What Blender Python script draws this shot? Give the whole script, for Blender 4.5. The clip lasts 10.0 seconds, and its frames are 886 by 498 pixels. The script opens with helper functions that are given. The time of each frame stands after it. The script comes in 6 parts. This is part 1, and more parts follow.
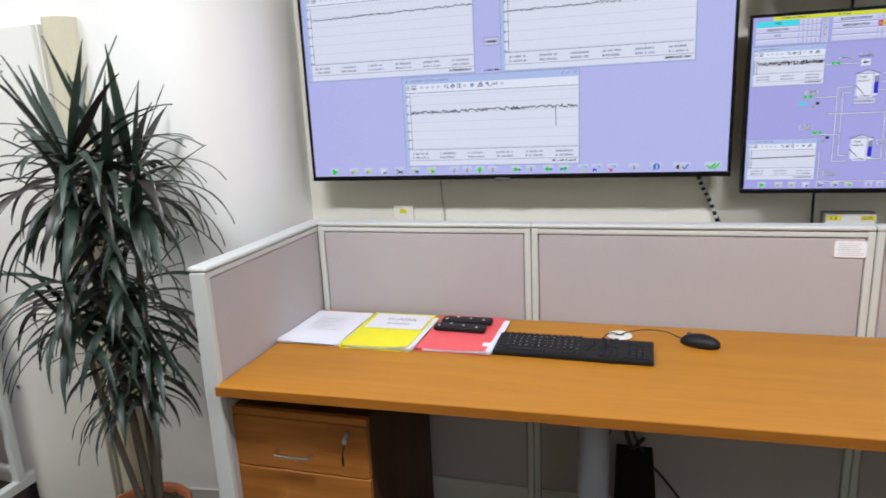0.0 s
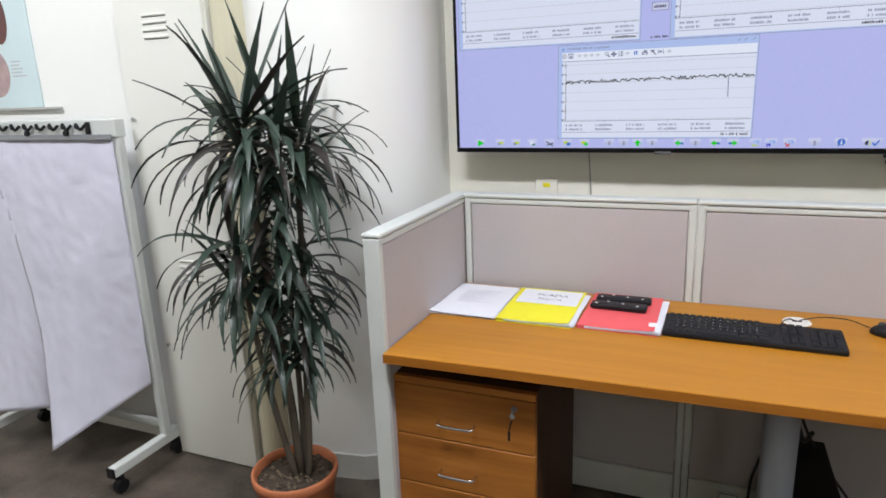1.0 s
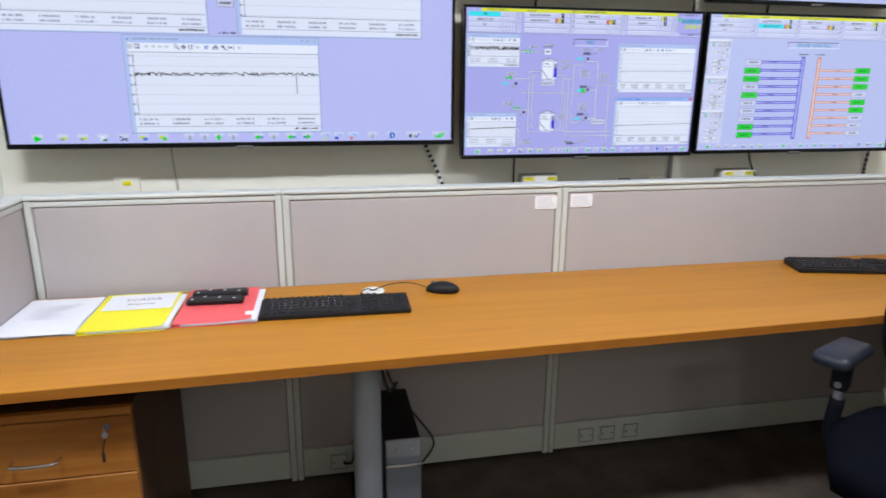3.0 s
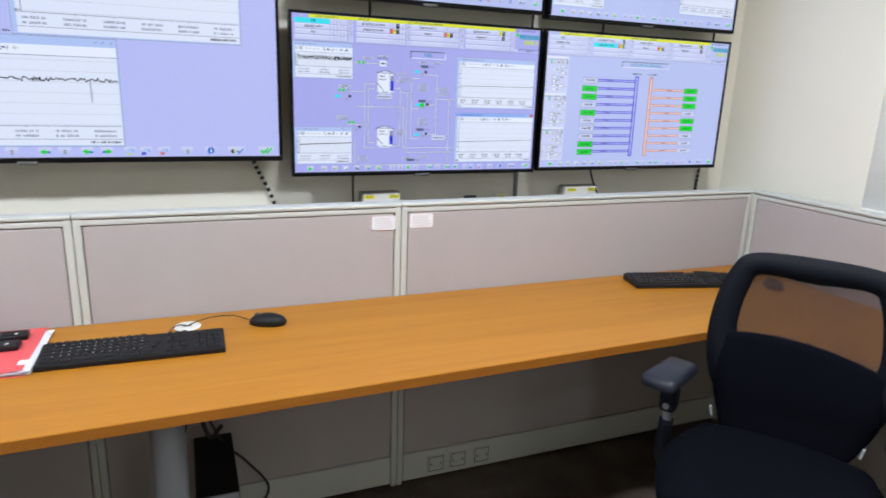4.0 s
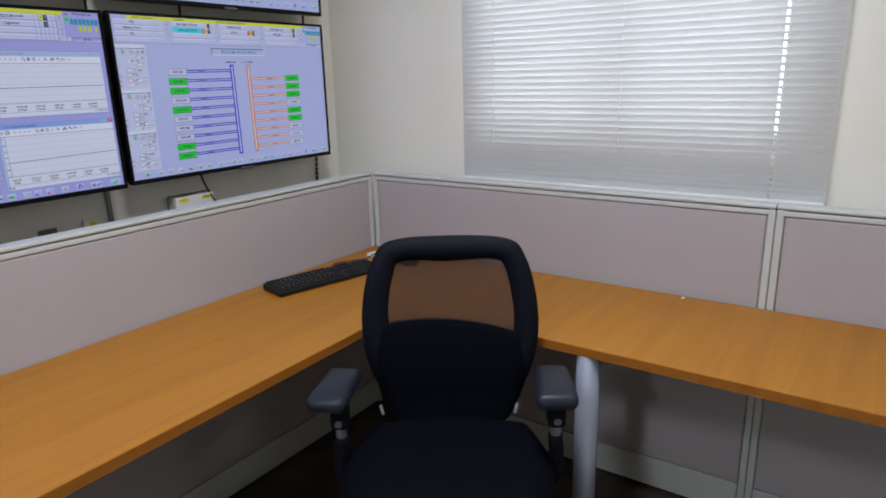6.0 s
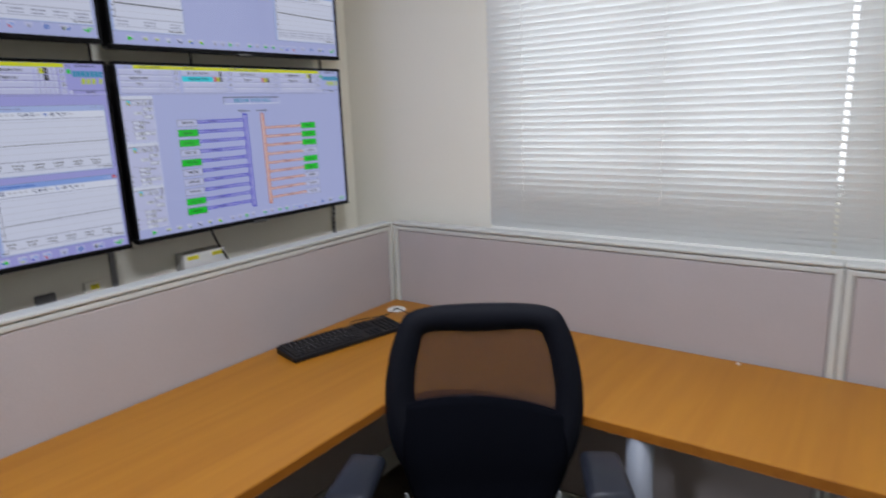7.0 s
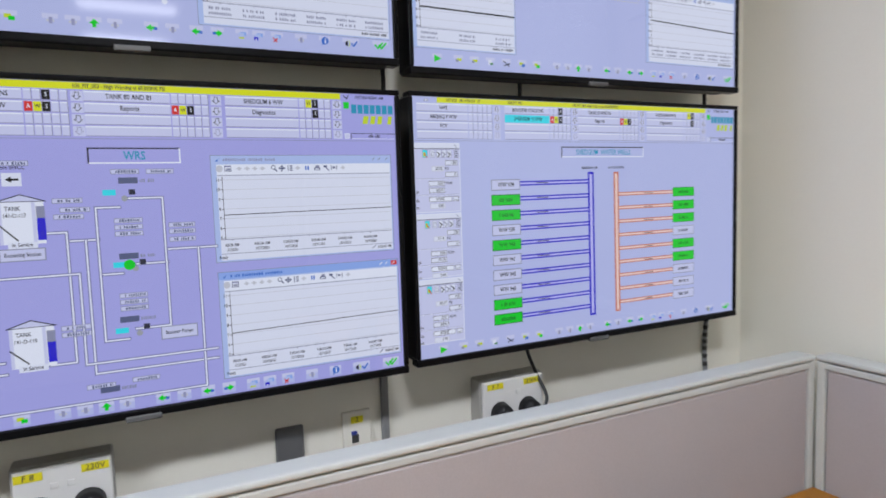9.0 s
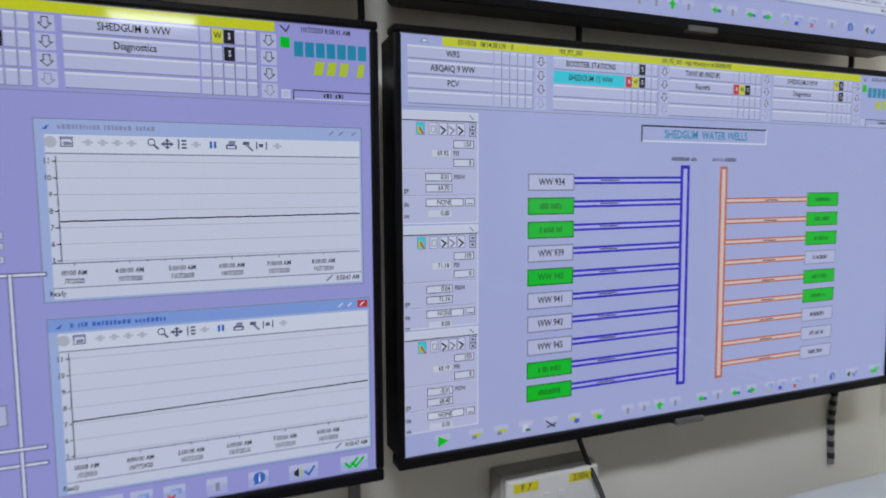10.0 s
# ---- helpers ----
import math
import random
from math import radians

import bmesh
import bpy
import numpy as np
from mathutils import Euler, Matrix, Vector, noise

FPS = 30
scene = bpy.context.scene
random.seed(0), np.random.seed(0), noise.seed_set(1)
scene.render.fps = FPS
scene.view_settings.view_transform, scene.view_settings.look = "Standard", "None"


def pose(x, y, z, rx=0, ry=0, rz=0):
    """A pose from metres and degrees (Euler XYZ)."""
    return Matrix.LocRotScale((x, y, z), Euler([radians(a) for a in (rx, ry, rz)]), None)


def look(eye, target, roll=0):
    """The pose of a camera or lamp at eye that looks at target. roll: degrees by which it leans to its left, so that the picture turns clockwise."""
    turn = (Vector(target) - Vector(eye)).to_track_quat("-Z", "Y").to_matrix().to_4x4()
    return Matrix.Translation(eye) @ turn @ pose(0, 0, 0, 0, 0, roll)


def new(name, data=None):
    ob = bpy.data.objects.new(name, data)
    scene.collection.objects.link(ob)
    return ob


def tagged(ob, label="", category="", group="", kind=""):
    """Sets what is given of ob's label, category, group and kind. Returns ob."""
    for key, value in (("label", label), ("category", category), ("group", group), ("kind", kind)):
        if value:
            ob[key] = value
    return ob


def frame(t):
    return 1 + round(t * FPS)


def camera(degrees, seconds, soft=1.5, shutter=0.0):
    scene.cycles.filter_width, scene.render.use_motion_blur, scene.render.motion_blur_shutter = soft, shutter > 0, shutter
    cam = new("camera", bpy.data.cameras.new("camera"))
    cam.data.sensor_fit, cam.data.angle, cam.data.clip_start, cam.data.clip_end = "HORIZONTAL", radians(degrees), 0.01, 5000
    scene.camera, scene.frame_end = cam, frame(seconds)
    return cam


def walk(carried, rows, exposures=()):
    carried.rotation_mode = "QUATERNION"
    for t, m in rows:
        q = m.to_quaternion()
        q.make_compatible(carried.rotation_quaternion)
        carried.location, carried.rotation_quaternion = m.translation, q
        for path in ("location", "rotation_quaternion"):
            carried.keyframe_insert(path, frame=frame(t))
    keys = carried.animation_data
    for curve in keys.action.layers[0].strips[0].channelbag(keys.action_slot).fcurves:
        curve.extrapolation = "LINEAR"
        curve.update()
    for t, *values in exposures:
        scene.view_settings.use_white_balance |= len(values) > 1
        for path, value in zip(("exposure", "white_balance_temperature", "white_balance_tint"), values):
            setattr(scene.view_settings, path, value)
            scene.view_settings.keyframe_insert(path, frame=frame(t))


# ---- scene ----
cam = camera(69.7, 10.0, soft=1.7, shutter=0.25)
PATH = [
    (0, (0.042, -0.029, 1.46), (-0.517, 1.838, 1.013), -2.7),
    (0.5, (-0.09, -0.074, 1.437), (-0.729, 1.755, 0.942), -1.6),
    (1, (-0.241, -0.081, 1.439), (-0.992, 1.704, 0.939), -2.2),
    (1.5, (-0.271, -0.153, 1.436), (-0.742, 1.73, 0.951), -0.5),
    (2, (-0.277, -0.176, 1.445), (-0.366, 1.749, 0.91), -0.3),
    (2.5, (-0.237, -0.169, 1.432), (-0.062, 1.749, 0.894), 1.1),
    (3, (-0.153, -0.125, 1.431), (0.235, 1.766, 0.907), 0.5),
    (3.2, (-0.126, -0.094, 1.426), (0.355, 1.777, 0.907), 1.2),
    (4.3, (0.109, -0.015, 1.462), (0.941, 1.734, 0.961), 1.1),
    (4.5, (0.141, -0.02, 1.456), (1.051, 1.687, 0.947), 0.3),
    (5, (0.174, 0.047, 1.454), (1.321, 1.599, 0.932), 0.3),
    (5.5, (0.192, 0.123, 1.459), (1.638, 1.407, 0.947), -1.4),
    (5.7, (0.206, 0.153, 1.459), (1.725, 1.337, 0.922), -1.4),
    (6.8, (0.287, 0.253, 1.49), (1.925, 1.289, 0.995), -1.6),
    (7, (0.346, 0.313, 1.508), (1.924, 1.463, 1.076), -2.2),
    (7.5, (0.481, 0.436, 1.499), (1.748, 1.943, 1.151), -1.4),
    (8, (0.568, 0.623, 1.491), (1.611, 2.305, 1.205), -1.2),
    (8.5, (0.659, 0.804, 1.521), (1.638, 2.534, 1.304), -2.2),
    (8.7, (0.722, 0.899, 1.499), (1.703, 2.625, 1.258), -2.0),
    (9, (0.821, 1.032, 1.481), (1.714, 2.812, 1.304), -1.8),
    (9.5, (0.996, 1.216, 1.481), (1.759, 3.052, 1.266), -0.6),
    (10, (1.080, 1.425, 1.484), (1.833, 3.269, 1.297), -0.3),
]
walk(cam, [(t, look(eye, target, roll)) for t, eye, target, roll in PATH],
     exposures=[(0.0, -0.02, 6400, 9), (1.0, -0.02, 6400, 8), (1.5, -0.08, 6400, 8), (2.0, -0.04, 6400, 7), (2.5, 0.07, 6400, 7), (3.2, 0.10, 6200, 7), (4.5, 0.13, 6200, 6), (5.0, -0.10, 6100, 7), (5.5, -0.50, 6000, 10), (6.8, -0.56, 6200, 11), (7.5, -0.38, 6250, 10), (8.0, -0.03, 6350, 10), (8.5, -0.17, 6250, 10), (9.0, -0.20, 6250, 10), (9.5, -0.26, 6300, 10), (10.0, -0.50, 6050, 10)])

# ---- light ----
world = bpy.data.worlds.new("sky")
scene.world = world
world.use_nodes = True
wn = world.node_tree.nodes
sky = wn.new("ShaderNodeTexSky")
sky.sky_type, sky.sun_disc = "NISHITA", False
sky.sun_elevation, sky.sun_rotation = radians(50), radians(200)
wn["Background"].inputs["Strength"].default_value = 0.06
world.node_tree.links.new(sky.outputs["Color"], wn["Background"].inputs["Color"])

CEILING = 2.70
LAMP_WATTS = 19.2


def area_lamp(name, x, y, z, sx, sy, watts, colour):
    data = bpy.data.lights.new(name, "AREA")
    data.shape, data.size, data.size_y, data.energy, data.color = "RECTANGLE", sx, sy, watts, colour
    ob = new(name, data)
    ob.matrix_world = pose(x, y, z)
    return ob


# ---- materials ----
def nodes_of(m):
    return m.node_tree.nodes, m.node_tree.links


def material(name, colour, rough=0.6, metal=0.0, grain=0.06, scale=40.0, bump=0.0, blotch=0.04, blotch_scale=3.0, stretch=(1, 1, 1), spec=0.5, vary=0.0):
    """A paint, plastic, metal or cloth: base colour with fine grain and broad blotches, and a fine relief."""
    m = bpy.data.materials.new(name)
    m.use_nodes = True
    n, l = nodes_of(m)
    b = n["Principled BSDF"]
    b.inputs["Roughness"].default_value, b.inputs["Metallic"].default_value = rough, metal
    b.inputs["Specular IOR Level"].default_value = spec
    tc, mp = n.new("ShaderNodeTexCoord"), n.new("ShaderNodeMapping")
    mp.inputs["Scale"].default_value = stretch
    l.new(tc.outputs["Object"], mp.inputs["Vector"])
    fine, broad = n.new("ShaderNodeTexNoise"), n.new("ShaderNodeTexNoise")
    fine.inputs["Scale"].default_value, broad.inputs["Scale"].default_value = scale, blotch_scale
    fine.inputs["Detail"].default_value = 4
    l.new(mp.outputs["Vector"], fine.inputs["Vector"])
    l.new(tc.outputs["Object"], broad.inputs["Vector"])
    hue = n.new("ShaderNodeHueSaturation")
    hue.inputs["Color"].default_value = (*colour, 1)
    add = n.new("ShaderNodeMath")
    add.operation = "MULTIPLY_ADD"
    l.new(fine.outputs["Fac"], add.inputs[0])
    add.inputs[1].default_value, add.inputs[2].default_value = 2 * grain, 1 - grain - blotch
    add2 = n.new("ShaderNodeMath")
    add2.operation = "MULTIPLY_ADD"
    l.new(broad.outputs["Fac"], add2.inputs[0])
    add2.inputs[1].default_value = 2 * blotch
    l.new(add.outputs[0], add2.inputs[2])
    last = add2
    if vary:
        info, add3 = n.new("ShaderNodeObjectInfo"), n.new("ShaderNodeMath")
        add3.operation = "MULTIPLY_ADD"
        l.new(info.outputs["Random"], add3.inputs[0])
        add3.inputs[1].default_value = vary
        l.new(add2.outputs[0], add3.inputs[2])
        last = add3
    l.new(last.outputs[0], hue.inputs["Value"])
    l.new(hue.outputs["Color"], b.inputs["Base Color"])
    if bump:
        bp = n.new("ShaderNodeBump")
        bp.inputs["Strength"].default_value, bp.inputs["Distance"].default_value = bump, 0.002
        l.new(fine.outputs["Fac"], bp.inputs["Height"])
        l.new(bp.outputs["Normal"], b.inputs["Normal"])
    return m


def wood(name, light, dark, axis="X", rough=0.38, scale=1.0):
    """Wood-print laminate: long streaks along one axis, with finer fibres over them."""
    m = bpy.data.materials.new(name)
    m.use_nodes = True
    n, l = nodes_of(m)
    b = n["Principled BSDF"]
    b.inputs["Roughness"].default_value = rough
    b.inputs["Specular IOR Level"].default_value = 0.35
    tc, mp, mp2 = n.new("ShaderNodeTexCoord"), n.new("ShaderNodeMapping"), n.new("ShaderNodeMapping")
    mp.inputs["Scale"].default_value = {"X": (1.3 * scale, 26 * scale, 26), "Y": (26 * scale, 1.3 * scale, 26), "Z": (26, 26, 1.3)}[axis]
    mp2.inputs["Scale"].default_value = {"X": (6, 260, 260), "Y": (260, 6, 260), "Z": (260, 260, 6)}[axis]
    l.new(tc.outputs["Object"], mp.inputs["Vector"])
    l.new(tc.outputs["Object"], mp2.inputs["Vector"])
    a, f = n.new("ShaderNodeTexNoise"), n.new("ShaderNodeTexNoise")
    a.inputs["Scale"].default_value, f.inputs["Scale"].default_value = 1.0, 1.0
    a.inputs["Detail"].default_value, a.inputs["Distortion"].default_value = 5, 0.6
    l.new(mp.outputs["Vector"], a.inputs["Vector"])
    l.new(mp2.outputs["Vector"], f.inputs["Vector"])
    mix = n.new("ShaderNodeMath")
    mix.operation = "MULTIPLY_ADD"
    l.new(f.outputs["Fac"], mix.inputs[0])
    mix.inputs[1].default_value = 0.45
    l.new(a.outputs["Fac"], mix.inputs[2])
    ramp = n.new("ShaderNodeValToRGB")
    ramp.color_ramp.elements[0].position, ramp.color_ramp.elements[0].color = 0.45, (*dark, 1)
    ramp.color_ramp.elements[1].position, ramp.color_ramp.elements[1].color = 0.95, (*light, 1)
    l.new(mix.outputs[0], ramp.inputs["Fac"])
    l.new(ramp.outputs["Color"], b.inputs["Base Color"])
    bp = n.new("ShaderNodeBump")
    bp.inputs["Strength"].default_value, bp.inputs["Distance"].default_value = 0.05, 0.001
    l.new(f.outputs["Fac"], bp.inputs["Height"])
    l.new(bp.outputs["Normal"], b.inputs["Normal"])
    return m


def weave(name, colour, pitch=0.0022, rough=0.95):
    """Woven partition cloth: two crossed thread waves with a mottled colour."""
    m = material(name, colour, rough, grain=0.10, scale=420, blotch=0.05, blotch_scale=5, spec=0.15)
    n, l = nodes_of(m)
    b = n["Principled BSDF"]
    tc = [x for x in n if x.bl_idname == "ShaderNodeTexCoord"][0]
    out = []
    for d in ("X", "Z"):
        w = n.new("ShaderNodeTexWave")
        w.bands_direction = d
        w.inputs["Scale"].default_value, w.inputs["Distortion"].default_value = 0.314 / pitch, 1.5
        l.new(tc.outputs["Object"], w.inputs["Vector"])
        out.append(w)
    mx = n.new("ShaderNodeMath")
    mx.operation = "MULTIPLY"
    l.new(out[0].outputs["Fac"], mx.inputs[0])
    l.new(out[1].outputs["Fac"], mx.inputs[1])
    bp = n.new("ShaderNodeBump")
    bp.inputs["Strength"].default_value, bp.inputs["Distance"].default_value = 0.35, 0.0008
    l.new(mx.outputs[0], bp.inputs["Height"])
    l.new(bp.outputs["Normal"], b.inputs["Normal"])
    return m


WALL = material("cream wall paint", (0.88, 0.85, 0.745), 0.62, grain=0.015, scale=160, bump=0.12, blotch=0.025, blotch_scale=1.7, spec=0.3)
WALL_WHITE = material("white wall paint", (0.87, 0.865, 0.83), 0.55, grain=0.012, scale=160, bump=0.1, blotch=0.02, blotch_scale=1.5, spec=0.3)
CEIL = material("ceiling tile", (0.82, 0.82, 0.80), 0.9, grain=0.03, scale=120, bump=0.3)
ALU = material("grey powder-coated frame", (0.60, 0.62, 0.595), 0.42, grain=0.02, scale=90, blotch=0.03)
FABRIC = weave("mauve-grey partition cloth", (0.475, 0.440, 0.445))
DESK = wood("orange beech laminate", (0.475, 0.202, 0.017), (0.385, 0.152, 0.011), "X", 0.40)
EDGE = wood("desk edge band", (0.38, 0.140, 0.017), (0.29, 0.098, 0.010), "X", 0.4)
PED = wood("drawer front laminate", (0.43, 0.165, 0.030), (0.28, 0.095, 0.014), "X", 0.4, 1.6)
PED_SHADED = wood("drawer unit side, darkened as shade", (0.10, 0.045, 0.018), (0.05, 0.022, 0.01), "Z", 0.5)
BLACK = material("black plastic", (0.009, 0.009, 0.011), 0.45, grain=0.08, scale=300, bump=0.1, spec=0.28)
BLACK_GLOSS = material("glossy black bezel", (0.004, 0.004, 0.005), 0.30, grain=0.05, scale=30, spec=0.14)
KEY = material("black key plastic", (0.010, 0.010, 0.012), 0.5, grain=0.08, scale=200, vary=0.2, spec=0.3)
GREY_LEG = material("silver-grey painted steel", (0.30, 0.325, 0.38), 0.55, metal=0.1, grain=0.03, scale=80)
CHROME = material("chrome", (0.75, 0.75, 0.76), 0.14, metal=1.0, grain=0.02, scale=60)
STEEL = material("brushed steel", (0.35, 0.36, 0.40), 0.35, metal=0.7, grain=0.06, scale=60, stretch=(1, 1, 20))
PAPER = material("white paper", (0.77, 0.77, 0.83), 0.75, grain=0.02, scale=60, bump=0.15, blotch=0.03, spec=0.2)
CHART_PAPER = material("thin lavender-white chart paper", (0.68, 0.67, 0.78), 0.8, grain=0.03, scale=14, bump=0.8, blotch=0.06, blotch_scale=6, spec=0.15)
YELLOW = material("yellow folder card", (0.85, 0.78, 0.02), 0.5, grain=0.03, scale=50)
RED = material("coral red folder card", (0.80, 0.11, 0.12), 0.5, grain=0.03, scale=50)
INK = material("printed ink", (0.05, 0.05, 0.06), 0.7)
GREY_INK = material("faint grey print", (0.45, 0.45, 0.47), 0.7)
WHITE_PL = material("white plastic", (0.80, 0.79, 0.76), 0.4, grain=0.015, scale=60)
GREY_PL = material("grey plastic", (0.12, 0.12, 0.12), 0.5, grain=0.04, scale=60)
GREY_BOX = material("pale grey plastic and shaded box side", (0.42, 0.41, 0.38), 0.5, grain=0.03, scale=60)
LABEL_Y = material("yellow label tape", (0.85, 0.75, 0.02), 0.45, grain=0.03, scale=60)
TERRA = material("terracotta", (0.46, 0.15, 0.06), 0.7, grain=0.12, scale=60, bump=0.2, blotch=0.10, blotch_scale=9)
SOIL = material("potting soil", (0.055, 0.038, 0.025), 0.95, grain=0.45, scale=90, bump=0.9)
BARK = material("ringed plant stem", (0.105, 0.085, 0.064), 0.85, grain=0.25, scale=12, stretch=(1, 1, 14), bump=0.5)
LOCKER = material("white enamelled steel", (0.82, 0.81, 0.75), 0.42, grain=0.012, scale=70, blotch=0.02)
DUCT = material("beige painted duct", (0.64, 0.60, 0.44), 0.5, grain=0.03, scale=60, blotch=0.05)
LOUVRE_SHADE = material("grey for louvre slot shade", (0.24, 0.24, 0.22), 0.8)
SLOT = material("dark slot", (0.06, 0.06, 0.055), 0.8)
CHAIR_FAB = material("black chair cloth", (0.0035, 0.004, 0.007), 0.95, grain=0.2, scale=420, bump=0.35, spec=0.05)
HINGE = material("pale hinge metal", (0.45, 0.47, 0.48), 0.4, metal=0.3)
CHAIR_MESH = material("see-through chair mesh", (0.075, 0.046, 0.042), 0.8, grain=0.1, scale=300, spec=0.1)
ARM_PAD = material("dark slate arm pad", (0.018, 0.021, 0.031), 0.36, grain=0.06, scale=160, bump=0.15, spec=0.3)
CHAIR_FRAME = material("matt black chair frame", (0.006, 0.007, 0.012), 0.66, grain=0.08, scale=240, bump=0.1, spec=0.15)
CABLE = material("black cable", (0.02, 0.02, 0.02), 0.55)
CABLE_GREY = material("grey cable trunking", (0.25, 0.25, 0.25), 0.5)
BLUE_STICK = material("light blue sticker", (0.14, 0.56, 0.88), 0.45)
TOWER = material("blue-grey painted sheet steel", (0.19, 0.21, 0.27), 0.45, metal=0.1, grain=0.05, scale=60)
SKIRT = material("pale skirting", (0.60, 0.60, 0.56), 0.5, grain=0.03, scale=50)
FRAME_ALU = material("window aluminium", (0.75, 0.76, 0.76), 0.35, metal=0.3, grain=0.02, scale=60)


def leaf_material(name, colour):
    m = material(name, colour, 0.42, grain=0.18, scale=25, blotch=0.12, blotch_scale=9, spec=0.5)
    n, l = nodes_of(m)
    b = n["Principled BSDF"]
    isl, hue = n.new("ShaderNodeNewGeometry"), [x for x in n if x.bl_idname == "ShaderNodeHueSaturation"][0]
    ma = n.new("ShaderNodeMapRange")
    ma.inputs["To Min"].default_value, ma.inputs["To Max"].default_value = 0.46, 0.53
    l.new(isl.outputs["Random Per Island"], ma.inputs["Value"])
    l.new(ma.outputs["Result"], hue.inputs["Hue"])
    return m


LEAF = leaf_material("dark green strap leaf", (0.026, 0.044, 0.033))
LEAF_DRY = leaf_material("purplish dark leaf", (0.030, 0.026, 0.021))


def slat_material():
    m = material("white blind slat", (0.86, 0.87, 0.86), 0.45, grain=0.015, scale=60)
    n, l = nodes_of(m)
    b = n["Principled BSDF"]
    tr, mix, out = n.new("ShaderNodeBsdfTranslucent"), n.new("ShaderNodeMixShader"), n["Material Output"]
    tr.inputs["Color"].default_value = (0.85, 0.87, 0.86, 1)
    mix.inputs["Fac"].default_value = 0.20
    l.new(b.outputs[0], mix.inputs[1])
    l.new(tr.outputs[0], mix.inputs[2])
    l.new(mix.outputs[0], out.inputs["Surface"])
    return m


SLAT = slat_material()


def floor_material():
    """Brown-grey vinyl with stone-like mottling."""
    m = bpy.data.materials.new("brown vinyl floor")
    m.use_nodes = True
    n, l = nodes_of(m)
    b = n["Principled BSDF"]
    tc = n.new("ShaderNodeTexCoord")
    a, c = n.new("ShaderNodeTexNoise"), n.new("ShaderNodeTexNoise")
    a.inputs["Scale"].default_value, a.inputs["Detail"].default_value = 7, 6
    c.inputs["Scale"].default_value, c.inputs["Detail"].default_value = 70, 3
    l.new(tc.outputs["Object"], a.inputs["Vector"])
    l.new(tc.outputs["Object"], c.inputs["Vector"])
    mx = n.new("ShaderNodeMath")
    mx.operation = "MULTIPLY_ADD"
    l.new(c.outputs["Fac"], mx.inputs[0])
    mx.inputs[1].default_value = 0.35
    l.new(a.outputs["Fac"], mx.inputs[2])
    r = n.new("ShaderNodeValToRGB")
    r.color_ramp.elements[0].position, r.color_ramp.elements[0].color = 0.4, (0.036, 0.027, 0.021, 1)
    r.color_ramp.elements[1].position, r.color_ramp.elements[1].color = 1.0, (0.14, 0.11, 0.087, 1)
    l.new(mx.outputs[0], r.inputs["Fac"])
    l.new(r.outputs["Color"], b.inputs["Base Color"])
    b.inputs["Roughness"].default_value = 0.5
    return m


FLOOR = floor_material()


def glow(name, colour, strength):
    m = bpy.data.materials.new(name)
    m.use_nodes = True
    b = m.node_tree.nodes["Principled BSDF"]
    b.inputs["Base Color"].default_value = (0.01, 0.01, 0.012, 1)
    b.inputs["Roughness"].default_value = 0.06
    b.inputs["Specular IOR Level"].default_value = 0.5
    b.inputs["Emission Color"].default_value = (*colour, 1)
    b.inputs["Emission Strength"].default_value = strength
    return m


def glass():
    m = bpy.data.materials.new("window glass")
    m.use_nodes = True
    b = m.node_tree.nodes["Principled BSDF"]
    b.inputs["Base Color"].default_value = (1, 1, 1, 1)
    b.inputs["Roughness"].default_value, b.inputs["Transmission Weight"].default_value, b.inputs["IOR"].default_value = 0.0, 1.0, 1.45
    return m


GLASS = glass()


# ---- mesh helpers ----
def mesh_of(name, bm, mats, smooth=False):
    me = bpy.data.meshes.new(name)
    bm.to_mesh(me)
    bm.free()
    for m in (mats if isinstance(mats, (list, tuple)) else [mats]):
        me.materials.append(m)
    if smooth:
        for p in me.polygons:
            p.use_smooth = True
    return me


def part(name, bm, mat, parent=None, label="", smooth=False):
    ob = new(name, mesh_of(name, bm, mat, smooth))
    if parent:
        ob.parent = parent
    if label:
        ob["label"] = label
    return ob


def base(name, x=0, y=0, z=0, rz=0):
    ob = new(name)
    ob.empty_display_size = 0.05
    ob.matrix_world = pose(x, y, z, 0, 0, rz)
    return ob


def add_box(bm, x0, y0, z0, x1, y1, z1, bevel=0.0, seg=1, m=None):
    r = bmesh.ops.create_cube(bm, size=1)
    vs = r["verts"]
    bmesh.ops.scale(bm, vec=(abs(x1 - x0), abs(y1 - y0), abs(z1 - z0)), verts=vs)
    bmesh.ops.translate(bm, vec=((x0 + x1) / 2, (y0 + y1) / 2, (z0 + z1) / 2), verts=vs)
    if bevel:
        es = list({e for v in vs for e in v.link_edges})
        r = bmesh.ops.bevel(bm, geom=es, offset=bevel, segments=seg, affect="EDGES", profile=0.5)
        vs = list({v for f in r["faces"] for v in f.verts} | {v for v in vs if v.is_valid})
    if m is not None:
        bmesh.ops.transform(bm, matrix=m, verts=[v for v in vs if v.is_valid])
    return bm


def box(x0, y0, z0, x1, y1, z1, bevel=0.0, seg=1, m=None):
    return add_box(bmesh.new(), x0, y0, z0, x1, y1, z1, bevel, seg, m)


def add_cyl(bm, p, q, r0, r1=None, seg=16, caps=True):
    p, q = Vector(p), Vector(q)
    r1 = r0 if r1 is None else r1
    d = q - p
    m = Matrix.Translation((p + q) / 2) @ d.to_track_quat("Z", "Y").to_matrix().to_4x4()
    bmesh.ops.create_cone(bm, cap_ends=caps, segments=seg, radius1=r0, radius2=r1, depth=d.length, matrix=m)
    return bm


